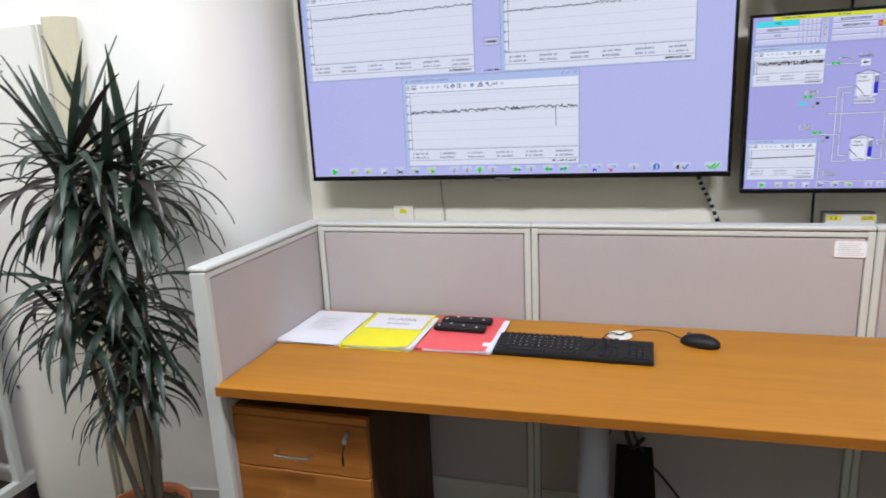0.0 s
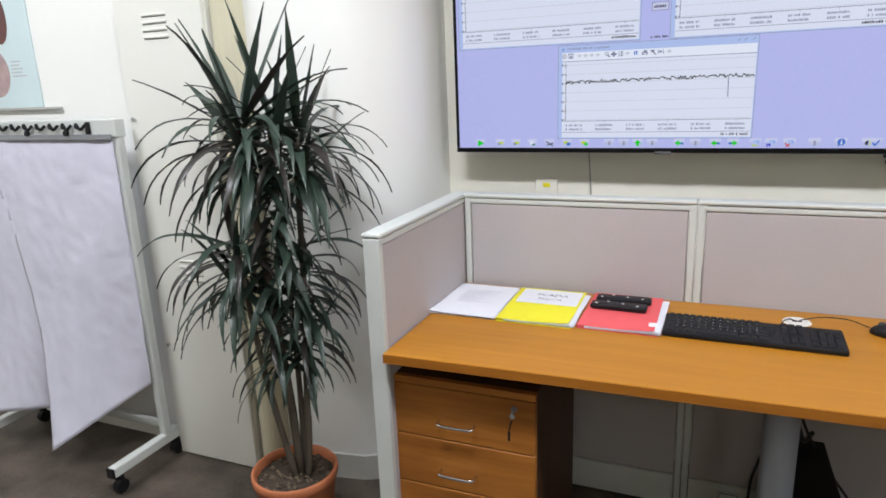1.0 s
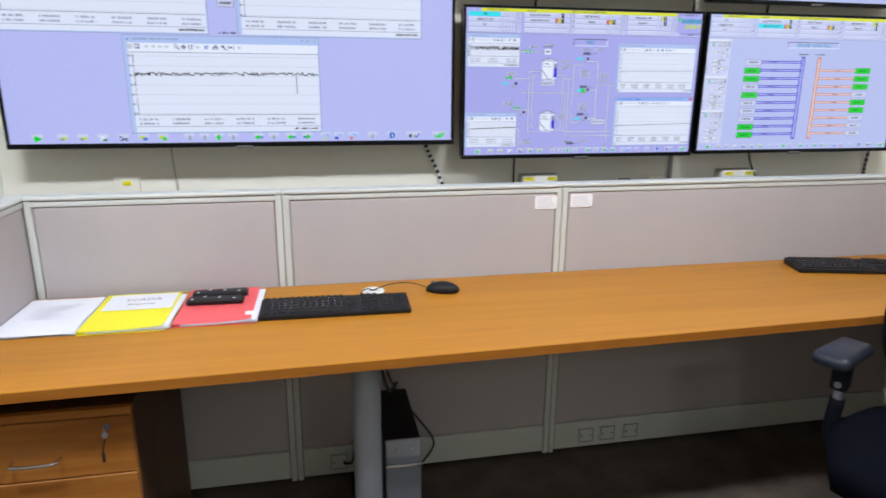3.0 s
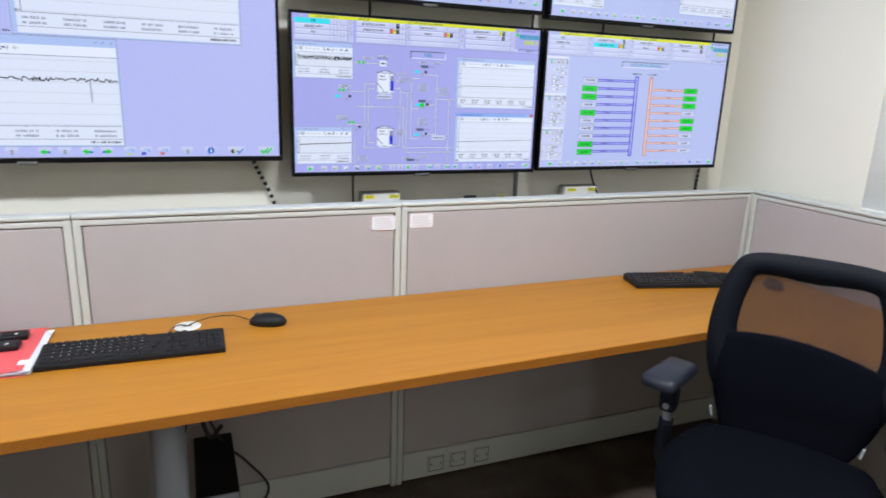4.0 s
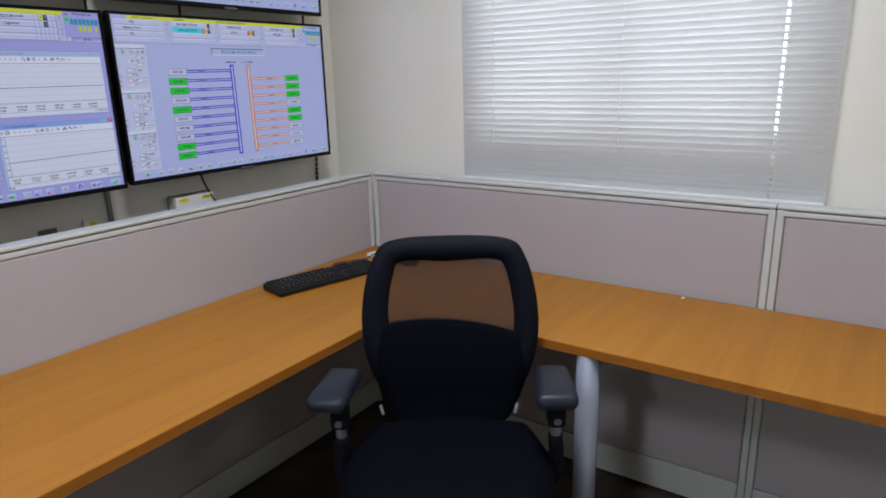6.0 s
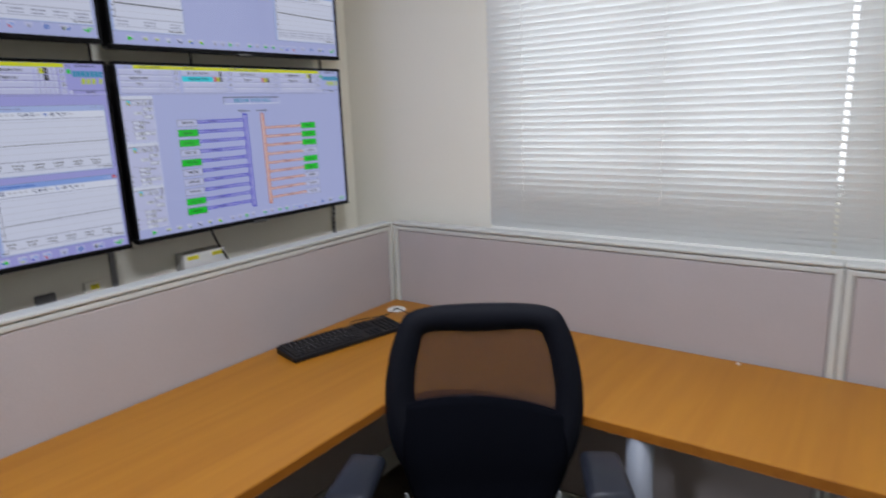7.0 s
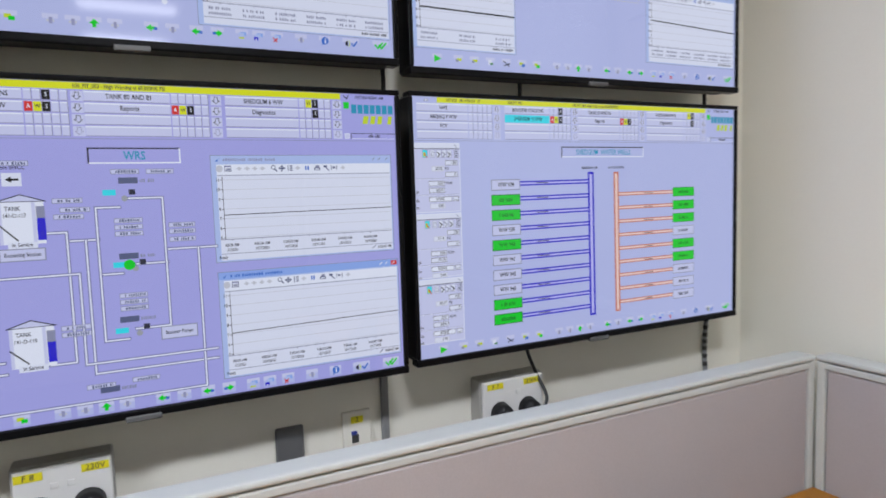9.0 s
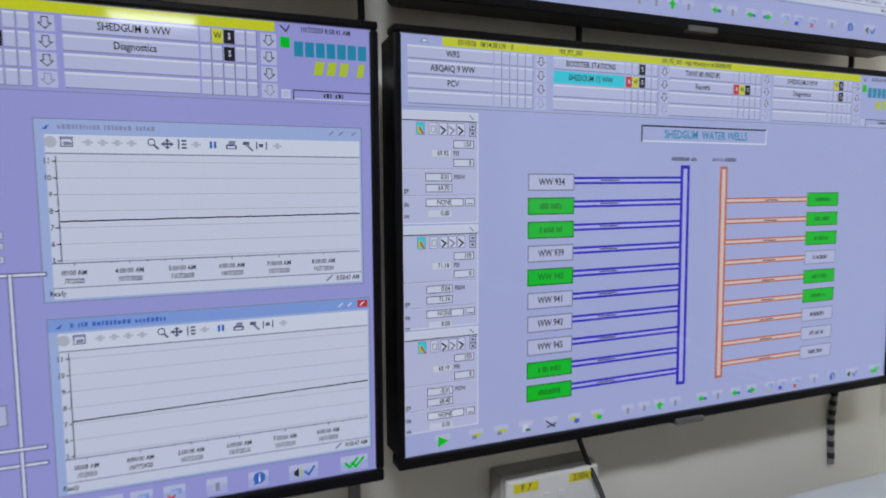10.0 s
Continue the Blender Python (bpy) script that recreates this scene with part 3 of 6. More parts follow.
class Picture:
    """A flat piece of a screen's picture: u and v run from 0 to 1 across and down the screen."""

    def __init__(self, tv, layer=1):
        self.tv, self.w, self.h = tv, tv["screen_w"], tv["screen_h"]
        self.verts, self.faces, self.slots, self.cols = [], [], [], []
        self.layer = layer

    def place(self, u, v, k=0):
        return (self.tv["u0"] + u * self.w, 0.006 - 0.00018 * (self.layer + k), self.tv["v0"] - v * self.h)

    def slot(self, c):
        if c not in self.cols:
            self.cols.append(c)
        return self.cols.index(c)

    def poly(self, pts, c, k=0):
        n = len(self.verts)
        self.verts += [self.place(u, v, k) for u, v in pts]
        self.faces.append(tuple(range(n, n + len(pts))))
        self.slots.append(self.slot(c))

    def rect(self, u0, v0, u1, v1, c, k=0):
        self.poly([(u0, v0), (u0, v1), (u1, v1), (u1, v0)], c, k)

    def outline(self, u0, v0, u1, v1, c, k=0, t=0.0016):
        a = self.w / self.h
        self.rect(u0, v0, u1, v0 + t * a, c, k), self.rect(u0, v1 - t * a, u1, v1, c, k)
        self.rect(u0, v0 + t * a, u0 + t, v1 - t * a, c, k), self.rect(u1 - t, v0 + t * a, u1, v1 - t * a, c, k)

    def line(self, pts, t, c, k=0):
        a = self.w / self.h
        for i, ((u0, v0), (u1, v1)) in enumerate(zip(pts, pts[1:])):
            d = Vector(((u1 - u0) * a, v1 - v0))
            if d.length < 1e-6:
                continue
            d = d.normalized() * t / 2
            e, n = (d.x / a, d.y), (-d.y / a, d.x)
            kk = k + 0.12 * (i % 7)
            self.poly([(u0 - e[0] + n[0], v0 - e[1] + n[1]), (u0 - e[0] - n[0], v0 - e[1] - n[1]), (u1 + e[0] - n[0], v1 + e[1] - n[1]), (u1 + e[0] + n[0], v1 + e[1] + n[1])], c, kk)

    def pipe(self, pts, t=0.011, edge="rule", core="white", k=0, thin=0.5):
        self.line(pts, t, edge, k)
        self.line(pts, t * thin, core, k + 1)

    def disc(self, u, v, r, c, k=0, n=16):
        a = self.w / self.h
        self.poly([(u + r / a * math.cos(2 * math.pi * i / n), v - r * math.sin(2 * math.pi * i / n)) for i in range(n)], c, k)

    def text(self, s, u, v, size, c, k=0, align="CENTER"):
        cu = bpy.data.curves.new("letters", "FONT")
        cu.body, cu.size, cu.align_x, cu.align_y, cu.resolution_u = s, 1.0, align, "CENTER", 2
        cu.offset = 0.016
        ob = new("letters", cu)
        me = bpy.data.meshes.new_from_object(ob)
        a = self.w / self.h
        n = len(self.verts)
        self.verts += [self.place(u + 0.80 * p.co.x * size / a, v - p.co.y * size, k) for p in me.vertices]
        for p in me.polygons:
            self.faces.append(tuple(n + i for i in p.vertices))
            self.slots.append(self.slot(c))
        bpy.data.objects.remove(ob)
        bpy.data.curves.remove(cu)
        bpy.data.meshes.remove(me)

    def scribble(self, u0, v, u1, c="faint", h=0.008, k=0, rng=random.Random(3)):
        """A run of writing too small to read: short bars."""
        u = u0
        while u < u1:
            w = rng.uniform(0.0016, 0.0034)
            top = h * rng.choice((0.5, 0.5, 0.32))
            self.rect(u, v - top, min(u + w, u1), v + h / 2, c, k)
            u += w + (0.0014 if rng.random() < 0.82 else 0.0045)

    def done(self, name, parent, label=""):
        me = bpy.data.meshes.new(name)
        me.from_pydata(self.verts, [], self.faces)
        for c in self.cols:
            me.materials.append(ink(c))
        me.polygons.foreach_set("material_index", self.slots)
        ob = new(name, me)
        ob.parent = parent
        if label:
            ob["label"] = label
        return ob


def screen_of(tv, c):
    return part("screen", box(tv["u0"] - 0.001, 0.006, tv["v0"] - tv["screen_h"] - 0.001, tv["u0"] + tv["screen_w"] + 0.001, 0.012, tv["v0"] + 0.001), ink(c), tv)


def header(tv, sc, hot, cols, words, bar=0.886):
    """The alarm strip and the rows of area buttons along the top."""
    p = Picture(tv)
    p.rect(0.060, 0.001, bar, 0.021, "yellow")
    p.text("07/10/20   08:14:38:139    0", 0.125, 0.011, 0.0165, "text", 1)
    p.text("108_PIT_003", 0.262, 0.011, 0.0165, "text", 1)
    p.text("108_PIT_003 - High Warning at 60.000000 PSI", 0.50, 0.011, 0.0165, "text", 1)
    p.poly([(0.028, 0.017), (0.040, 0.017), (0.037, 0.008), (0.031, 0.008)], "faint")
    p.poly([(0.030, 0.015), (0.038, 0.015), (0.036, 0.010), (0.032, 0.010)], "white", 1)
    p.done("alarm_strip", sc)
    p = Picture(tv)
    pitch, top, tall = 0.0340, 0.0245, 0.0305
    for ci, (a, b) in enumerate(cols):
        for r in range(4):
            v = top + r * pitch
            p.rect(a, v, b - 0.064, v + tall, "button")
            p.rect(a, v + tall - 0.0025, b - 0.064, v + tall, "rule", 1)
            p.rect(a, v, b - 0.064, v + 0.0045, "white", 1)
            for i in range(5):
                u = b - 0.062 + 0.0125 * i
                p.rect(u, v, u + 0.0115, v + tall, "button")
                p.rect(u + 0.0105, v, u + 0.0115, v + tall, "faint", 1)
                p.rect(u, v + tall - 0.002, u + 0.0105, v + tall, "rule", 1)
                p.rect(u, v, u + 0.0105, v + 0.004, "white", 1)
            u, c = b + 0.0065, "text" if r < 3 else "rule"
            p.rect(u - 0.003, v + 0.001, u + 0.015, v + tall, "button")
            # an outlined arrow pointing down
            p.line([(u + 0.003, v + 0.016), (u, v + 0.016), (u + 0.006, v + 0.026), (u + 0.012, v + 0.016), (u + 0.009, v + 0.016), (u + 0.009, v + 0.005), (u + 0.003, v + 0.005), (u + 0.003, v + 0.016)], 0.0017, c, 1)
        for r, word in enumerate(words[ci]):
            if word:
                v = top + 0.0150 + r * pitch
                if (ci, r) == hot:
                    p.rect(a, v - 0.015, b - 0.064, v + 0.0155, "cyan", 2)
                p.text(word, (a + b - 0.06) / 2, v, 0.0205, "black", 3)
    for u, r, c in marks_of(cols):
        v = top + r * pitch
        p.rect(u, v + 0.001, u + 0.0115, v + 0.0285, c, 3)
        p.text({"black": "S", "red": "A", "yellow": "W"}[c], u + 0.006, v + 0.0145, 0.017, "white" if c != "yellow" else "text", 4)
    p.rect(0.004, 0.163, 0.999, 0.1645, "faint")
    p.rect(0.892, 0.030, 0.903, 0.052, "green", 2)
    p.rect(0.892, 0.138, 0.902, 0.156, "button", 2)
    p.outline(0.892, 0.138, 0.902, 0.156, "white", 3, 0.001)
    p.done("button_bar", sc)
    p = Picture(tv)
    # the makers' marks, as plain blocks in their colours
    for i in range(7):
        u = 0.908 + 0.0129 * i
        p.rect(u, 0.037, u + 0.0106, 0.068, "teal")
    for u0, u1 in ((0.930, 0.944), (0.946, 0.959), (0.961, 0.974), (0.983, 0.994)):
        p.poly([(u0 + 0.003, 0.076), (u0, 0.104), (u1 - 0.003, 0.104), (u1, 0.076)], "lime")
    p.line([(0.893, 0.008), (0.899, 0.018), (0.903, 0.006)], 0.003, "text")
    p.text("10/7/2020 8:58:41 AM", 0.946, 0.012, 0.0150, "text")
    p.line([(0.906, 0.156), (0.906, 0.138), (0.999, 0.138)], 0.0022, "text")
    p.line([(0.908, 0.156), (0.999, 0.156)], 0.0018, "white", 1)
    p.scribble(0.942, 0.147, 0.966, "text", 0.009)
    p.done("maker_mark", sc)


def marks_of(cols):
    (a2, b2), (a3, b3), (a4, b4) = cols[1:]
    out = [(b2 - 0.037, 0, "black")] + [(b - 0.062 + 0.0125 * i, 1, c) for b in (b2, b3) for i, c in enumerate(("red", "yellow", "black"))]
    return out + [(b4 - 0.0495, 0, "yellow"), (b4 - 0.037, 0, "black"), (b4 - 0.037, 1, "black")]


TOOLS = ("disc", "page", "", "faint", "faint", "faint", "faint", "lens", "move", "updown", "faint", "pause", "printer", "tool", "frame", "faint")
TOOL_AT = (0.015, 0.030, 0.043, 0.050, 0.064, 0.078, 0.092, 0.113, 0.128, 0.143, 0.158, 0.176, 0.196, 0.214, 0.230, 0.248)


def tool_button(p, kind, u, v, k):
    """One small picture on a chart window's tool strip."""
    if kind == "disc":
        p.disc(u, v, 0.011, "soft", k, 12)
    elif kind == "page":
        p.outline(u - 0.006, v - 0.010, u + 0.006, v + 0.009, "tool", k, 0.0011)
        p.rect(u - 0.005, v - 0.009, u + 0.005, v - 0.005, "rule", k + 1)
        p.rect(u - 0.003, v - 0.001, u + 0.004, v + 0.006, "faint", k + 1)
    elif kind == "faint":
        p.rect(u - 0.005, v - 0.002, u + 0.005, v + 0.002, "soft", k)
        p.rect(u - 0.002, v - 0.006, u + 0.002, v + 0.006, "soft", k + 1)
    elif kind == "lens":
        p.disc(u - 0.001, v - 0.003, 0.0075, "tool", k, 12)
        p.disc(u - 0.001, v - 0.003, 0.0052, "white", k + 1, 12)
        p.line([(u + 0.002, v + 0.003), (u + 0.005, v + 0.009)], 0.004, "tool", k + 1)
    elif kind == "move":
        p.rect(u - 0.005, v - 0.002, u + 0.005, v + 0.002, "tool", k)
        p.rect(u - 0.001, v - 0.009, u + 0.001, v + 0.009, "tool", k)
        for sx, sy in ((1, 0), (-1, 0)):
            p.poly([(u + sx * 0.003, v - 0.005), (u + sx * 0.003, v + 0.005), (u + sx * 0.007, v)], "tool", k + 1)
        p.poly([(u - 0.003, v - 0.005), (u + 0.003, v - 0.005), (u, v - 0.011)], "tool", k + 2)
        p.poly([(u - 0.003, v + 0.005), (u + 0.003, v + 0.005), (u, v + 0.011)], "tool", k + 2)
    elif kind == "updown":
        p.rect(u - 0.004, v - 0.010, u - 0.0025, v + 0.010, "tool", k)
        for d in (-0.007, 0.0, 0.007):
            p.rect(u, v + d - 0.002, u + 0.005, v + d + 0.002, "tool", k)
    elif kind == "pause":
        for d in (-0.0035, 0.001):
            p.rect(u + d, v - 0.007, u + d + 0.0028, v + 0.007, "steel_blue", k)
    elif kind == "printer":
        p.rect(u - 0.006, v - 0.001, u + 0.006, v + 0.008, "tool", k)
        p.rect(u - 0.004, v + 0.002, u + 0.004, v + 0.006, "white", k + 1)
        p.poly([(u - 0.004, v - 0.001), (u - 0.002, v - 0.009), (u + 0.005, v - 0.009), (u + 0.004, v - 0.001)], "faint", k)
    elif kind == "tool":
        p.rect(u - 0.005, v - 0.008, u + 0.002, v - 0.001, "tool", k)
        p.line([(u, v), (u + 0.005, v + 0.009)], 0.0045, "faint", k + 1)
    elif kind == "frame":
        for sx in (-1, 1):
            p.rect(u + sx * 0.0055 - 0.0007, v - 0.008, u + sx * 0.0055 + 0.0007, v + 0.008, "tool", k)
        p.rect(u - 0.003, v - 0.004, u + 0.002, v + 0.003, "tool", k)


def chart(tv, sc, u0, v0, u1, v1, trace, hot=False, hours=6, ticks=(), stamp="8:58:47 AM", words=True, dip=None, thick=0.0026):
    """A trend window: title strip, tool buttons, axes, a trace, times under it."""
    p = Picture(tv, 3)
    h, w = v1 - v0, u1 - u0
    p.rect(u0, v0, u1, v1, "title")
    if hot:
        p.rect(u0 + 0.001, v0 + 0.002, u1 - 0.001, v0 + 0.026, "title_hot", 0.5)
    p.outline(u0, v0, u1, v1, "faint", 1, 0.001)
    a, b, c, d = u0 + 0.010, v0 + 0.030, u1 - 0.003, v1 - 0.006
    p.rect(a, b, c, d, "window", 1)
    p.scribble(u0 + 0.022, v0 + 0.015, u0 + 0.022 + min(w * 0.3, 0.095), "rule" if not hot else "steel_blue", 0.009, 1)
    p.poly([(u0 + 0.008, v0 + 0.020), (u0 + 0.015, v0 + 0.010), (u0 + 0.012, v0 + 0.021)], "steel_blue", 1)
    if hot:
        p.rect(u1 - 0.016, v0 + 0.006, u1 - 0.003, v0 + 0.022, "red", 1)
    for d in (0.010, 0.026, 0.038):
        p.line([(u1 - d - 0.002, v0 + 0.017), (u1 - d + 0.002, v0 + 0.011)], 0.003, "white" if hot else "faint", 2)
    bar = b + 0.034
    p.rect(a, b, c, bar, "white", 2)
    for kind, du in zip(TOOLS, TOOL_AT):
        if du < w - 0.012:
            tool_button(p, kind, u0 + du, v0 + 0.044, 3)
    p.rect(a, bar, c, bar + 0.0025, "faint", 3)
    px0, py0, px1, py1 = u0 + 0.0195, bar + 0.006, c - 0.002, v1 - 0.076
    for i in range(len(ticks) or 7):
        v = py0 + 0.010 + (py1 - py0 - 0.014) * i / ((len(ticks) or 7) - 1)
        p.rect(px0 - 0.004, v - 0.0012, px0, v + 0.0012, "text", 3)
        p.rect(px0, v - 0.0008, px1, v + 0.0008, "soft", 2)
        if ticks:
            p.text(str(ticks[i]), px0 - 0.0055, v, 0.0150, "text", 3, "RIGHT")
        else:
            p.rect(px0 - 0.011, v - 0.004, px0 - 0.006, v + 0.004, "faint", 3)
    p.rect(px0 - 0.001, py0, px0, py1, "text", 3)
    p.rect(a, py1, px1, py1 + 0.0025, "faint", 3)
    pts = [(px0 + (px1 - px0) * i / (len(trace) - 1), y) for i, y in enumerate(trace)]
    p.line(pts, thick, "black", 5)
    if dip:
        p.line([(dip[0], dip[1]), (dip[0] + 0.001, dip[2])], 0.004, "faint", 5)
    for i in range(hours):
        u = u0 + 0.030 + 0.0540 * i if words else px0 + 0.02 + (px1 - px0 - 0.05) * i / (hours - 1)
        if words:
            p.text("%d:00:00 AM" % (3 + i) if i else "00:00 AM", u, v1 - 0.0555, 0.0138, "text", 3)
            p.text("10/7/2020" if i else "/7/2020", u, v1 - 0.0395, 0.0138, "text", 3)
        else:
            p.scribble(u - 0.02, v1 - 0.057, u + 0.02, "faint", 0.009, 3)
            p.scribble(u - 0.02, v1 - 0.040, u + 0.02, "faint", 0.009, 3)
        for m in range(3):
            um = u + 0.018 * m
            if um < px1:
                p.rect(um, py1, um + 0.0008, py1 + (0.004 if m else 0.007), "text", 3)
    p.rect(a, v1 - 0.0285, c, v1 - 0.0265, "faint", 3)
    if words:
        p.text("Ready", a - 0.004, v1 - 0.0165, 0.0140, "text", 3, "LEFT")
        p.text(stamp, c - 0.003, v1 - 0.0165, 0.0140, "text", 3, "RIGHT")
        p.line([(c - 0.044, v1 - 0.013), (c - 0.038, v1 - 0.022)], 0.004, "faint", 3)
    else:
        p.scribble(c - 0.06, v1 - 0.017, c - 0.006, "text", 0.009, 3)
    p.done("chart_window", sc)


ICONS = ((0.057, "play"), (0.109, "tag"), (0.150, "bar"), (0.192, "sheet"), (0.235, "cross"), (0.278, "save"), (0.320, "swap"), (0.378, "grey"), (0.411, "grey"), (0.443, "up"), (0.475, "grey"), (0.533, "left"), (0.568, "grey"),
         (0.609, "left"), (0.646, "right"), (0.690, "pages"), (0.721, "disk"), (0.756, "strike"), (0.803, "grey"), (0.851, "info"), (0.906, "sound"), (0.971, "ticks"))


def icon_row(tv, sc, v):
    """The row of picture buttons along the bottom."""
    for u, kind in ICONS:
        p = Picture(tv, 2)
        w = 0.018 if kind in ("sound", "ticks") else 0.0118
        p.rect(u - w, v - 0.018, u + w, v + 0.017, "pale")
        p.rect(u - w, v - 0.018, u + w, v - 0.004, "button", 1)
        if kind == "play":
            p.poly([(u - 0.007, v - 0.014), (u - 0.007, v + 0.014), (u + 0.010, v)], "green", 2)
        elif kind in ("tag", "bar"):
            p.rect(u - 0.004, v - 0.006, u + 0.008, v + 0.004, "lime", 2)
            p.rect(u - 0.006, v - 0.001, u + 0.001, v + 0.008, "faint", 3)
        elif kind == "sheet":
            p.rect(u - 0.006, v - 0.009, u + 0.004, v + 0.010, "window", 2)
            p.rect(u - 0.001, v + 0.003, u + 0.007, v + 0.010, "dark_green", 3)
        elif kind == "cross":
            p.line([(u - 0.008, v - 0.008), (u + 0.007, v + 0.010)], 0.004, "text", 2)
            p.line([(u - 0.006, v + 0.009), (u + 0.008, v + 0.001)], 0.004, "text", 3)
        elif kind in ("save", "swap"):
            p.rect(u - 0.007, v - 0.008, u + 0.003, v + 0.003, "lime", 2)
            p.rect(u - 0.001, v - 0.002, u + 0.008, v + 0.010, "steel_blue" if kind == "save" else "green", 3)
        elif kind == "grey":
            p.rect(u - 0.006, v - 0.002, u + 0.006, v + 0.005, "soft", 2)
            p.rect(u - 0.002, v - 0.008, u + 0.003, v + 0.010, "rule", 3)
        elif kind == "up":
            p.rect(u - 0.003, v - 0.001, u + 0.003, v + 0.012, "green", 2)
            p.poly([(u - 0.008, v + 0.001), (u + 0.008, v + 0.001), (u, v - 0.013)], "green", 3)
        elif kind in ("left", "right"):
            d = 1 if kind == "right" else -1
            p.poly([(u + d * 0.009, v), (u, v - 0.011), (u, v + 0.011)][::d], "green", 2)
            p.rect(u - 0.007 if d > 0 else u, v - 0.004, u if d > 0 else u + 0.007, v + 0.005, "green", 3)
            p.rect(u - 0.009 if d > 0 else u + 0.004, v - 0.002, u - 0.003 if d > 0 else u + 0.010, v + 0.006, "steel_blue", 4)
        elif kind in ("pages", "disk", "strike"):
            p.rect(u - 0.003, v - 0.010, u + 0.008, v + 0.002, "title_hot", 2)
            p.rect(u - 0.006, v - 0.007, u + 0.004, v + 0.004, "title", 3)
            if kind == "pages":
                p.rect(u - 0.006, v + 0.007, u + 0.004, v + 0.012, "lime", 4)
            elif kind == "disk":
                p.rect(u - 0.009, v + 0.003, u - 0.001, v + 0.014, "blue", 4)
                p.rect(u - 0.006, v + 0.009, u - 0.004, v + 0.014, "white", 5)
            else:
                p.line([(u - 0.007, v + 0.003), (u - 0.001, v + 0.013)], 0.004, "red", 4)
                p.line([(u - 0.006, v + 0.013), (u + 0.000, v + 0.004)], 0.004, "red", 5)
        elif kind == "info":
            p.disc(u + 0.001, v - 0.003, 0.013, "steel_blue", 2)
            p.poly([(u - 0.006, v + 0.013), (u - 0.004, v + 0.003), (u + 0.002, v + 0.007)], "steel_blue", 3)
            p.rect(u, v - 0.005, u + 0.0025, v + 0.006, "white", 4)
            p.rect(u, v - 0.011, u + 0.0025, v - 0.007, "white", 4)
        elif kind == "sound":
            p.poly([(u - 0.012, v - 0.003), (u - 0.012, v + 0.005), (u - 0.006, v + 0.011), (u - 0.006, v - 0.010)], "text", 2)
            p.line([(u - 0.004, v - 0.008), (u - 0.002, v), (u - 0.004, v + 0.009)], 0.003, "lime", 3)
            p.line([(u + 0.002, v + 0.001), (u + 0.006, v + 0.009), (u + 0.013, v - 0.008)], 0.005, "steel_blue", 3)
        else:
            for d in (-0.006, 0.002):
                p.line([(u + d - 0.005, v - 0.001), (u + d, v + 0.009), (u + d + 0.010, v - 0.010)], 0.006, "green", 2 + (d > 0))
        p.done("icon", sc)


def noisy(n, mid, amp, drift=0.0, seed=1):
    rng = random.Random(seed)
    return [mid + drift * i / n + rng.uniform(-amp, amp) for i in range(n)]


COLS = ((0.010, 0.200), (0.233, 0.423), (0.445, 0.641), (0.669, 0.866))
WORDS = (("WRS", "ABQAIQ 9 WW", "PCV"), ("BOOSTER STATIONS", "SHEDGUM 12 WW"), ("TANK 80 AND 81", "Reports"), ("SHEDGUM 6 WW", "Diagnostics"))

# the tank and pipework picture
# its ground is a darkened lavender, standing in for dimming seen from the side
sc = screen_of(TV_B, "lavender_dimmed")
header(TV_B, sc, (0, 0), COLS, WORDS)
p = Picture(TV_B)
p.rect(0.445, 0.192, 0.587, 0.236, "lavender_dimmed")
p.line([(0.445, 0.236), (0.445, 0.192), (0.587, 0.192)], 0.0045, "text", 1)
p.line([(0.447, 0.236), (0.587, 0.236), (0.587, 0.194)], 0.0045, "white", 3)
p.text("WRS", 0.515, 0.215, 0.036, "teal", 5)
p.done("title_box", sc)
for k, run in enumerate((
    [(0.317, 0.283), (0.217, 0.283)],
    [(0.306, 0.414), (0.264, 0.414), (0.264, 0.839), (0.306, 0.839)],
    [(0.304, 0.446), (0.280, 0.446), (0.280, 0.805), (0.304, 0.805)],
    [(0.201, 0.466), (0.264, 0.466)],
    [(0.237, 0.563), (0.419, 0.563), (0.419, 0.839), (0.630, 0.839)],
    [(0.363, 0.438), (0.405, 0.438), (0.405, 0.828), (0.367, 0.828)],
    [(0.410, 0.464), (0.451, 0.464)],
    [(0.432, 0.464), (0.432, 0.871), (0.630, 0.871)],
    [(0.486, 0.369), (0.450, 0.369), (0.450, 0.775), (0.486, 0.775)],
    [(0.501, 0.343), (0.554, 0.343), (0.554, 0.746), (0.499, 0.746)],
    [(0.453, 0.571), (0.484, 0.571)],
    [(0.507, 0.545), (0.556, 0.545)],
    [(0.554, 0.505), (0.639, 0.505)],
    [(0.608, 0.505), (0.608, 0.957), (0.226, 0.957), (0.226, 0.777)],
    [(0.196, 0.682), (0.279, 0.682)],
)):
    p = Picture(TV_B)
    p.pipe(run, 0.0098, "pipe_edge", "white", (k % 5) * 1.4, 0.46)
    p.done("pipe_run", sc)
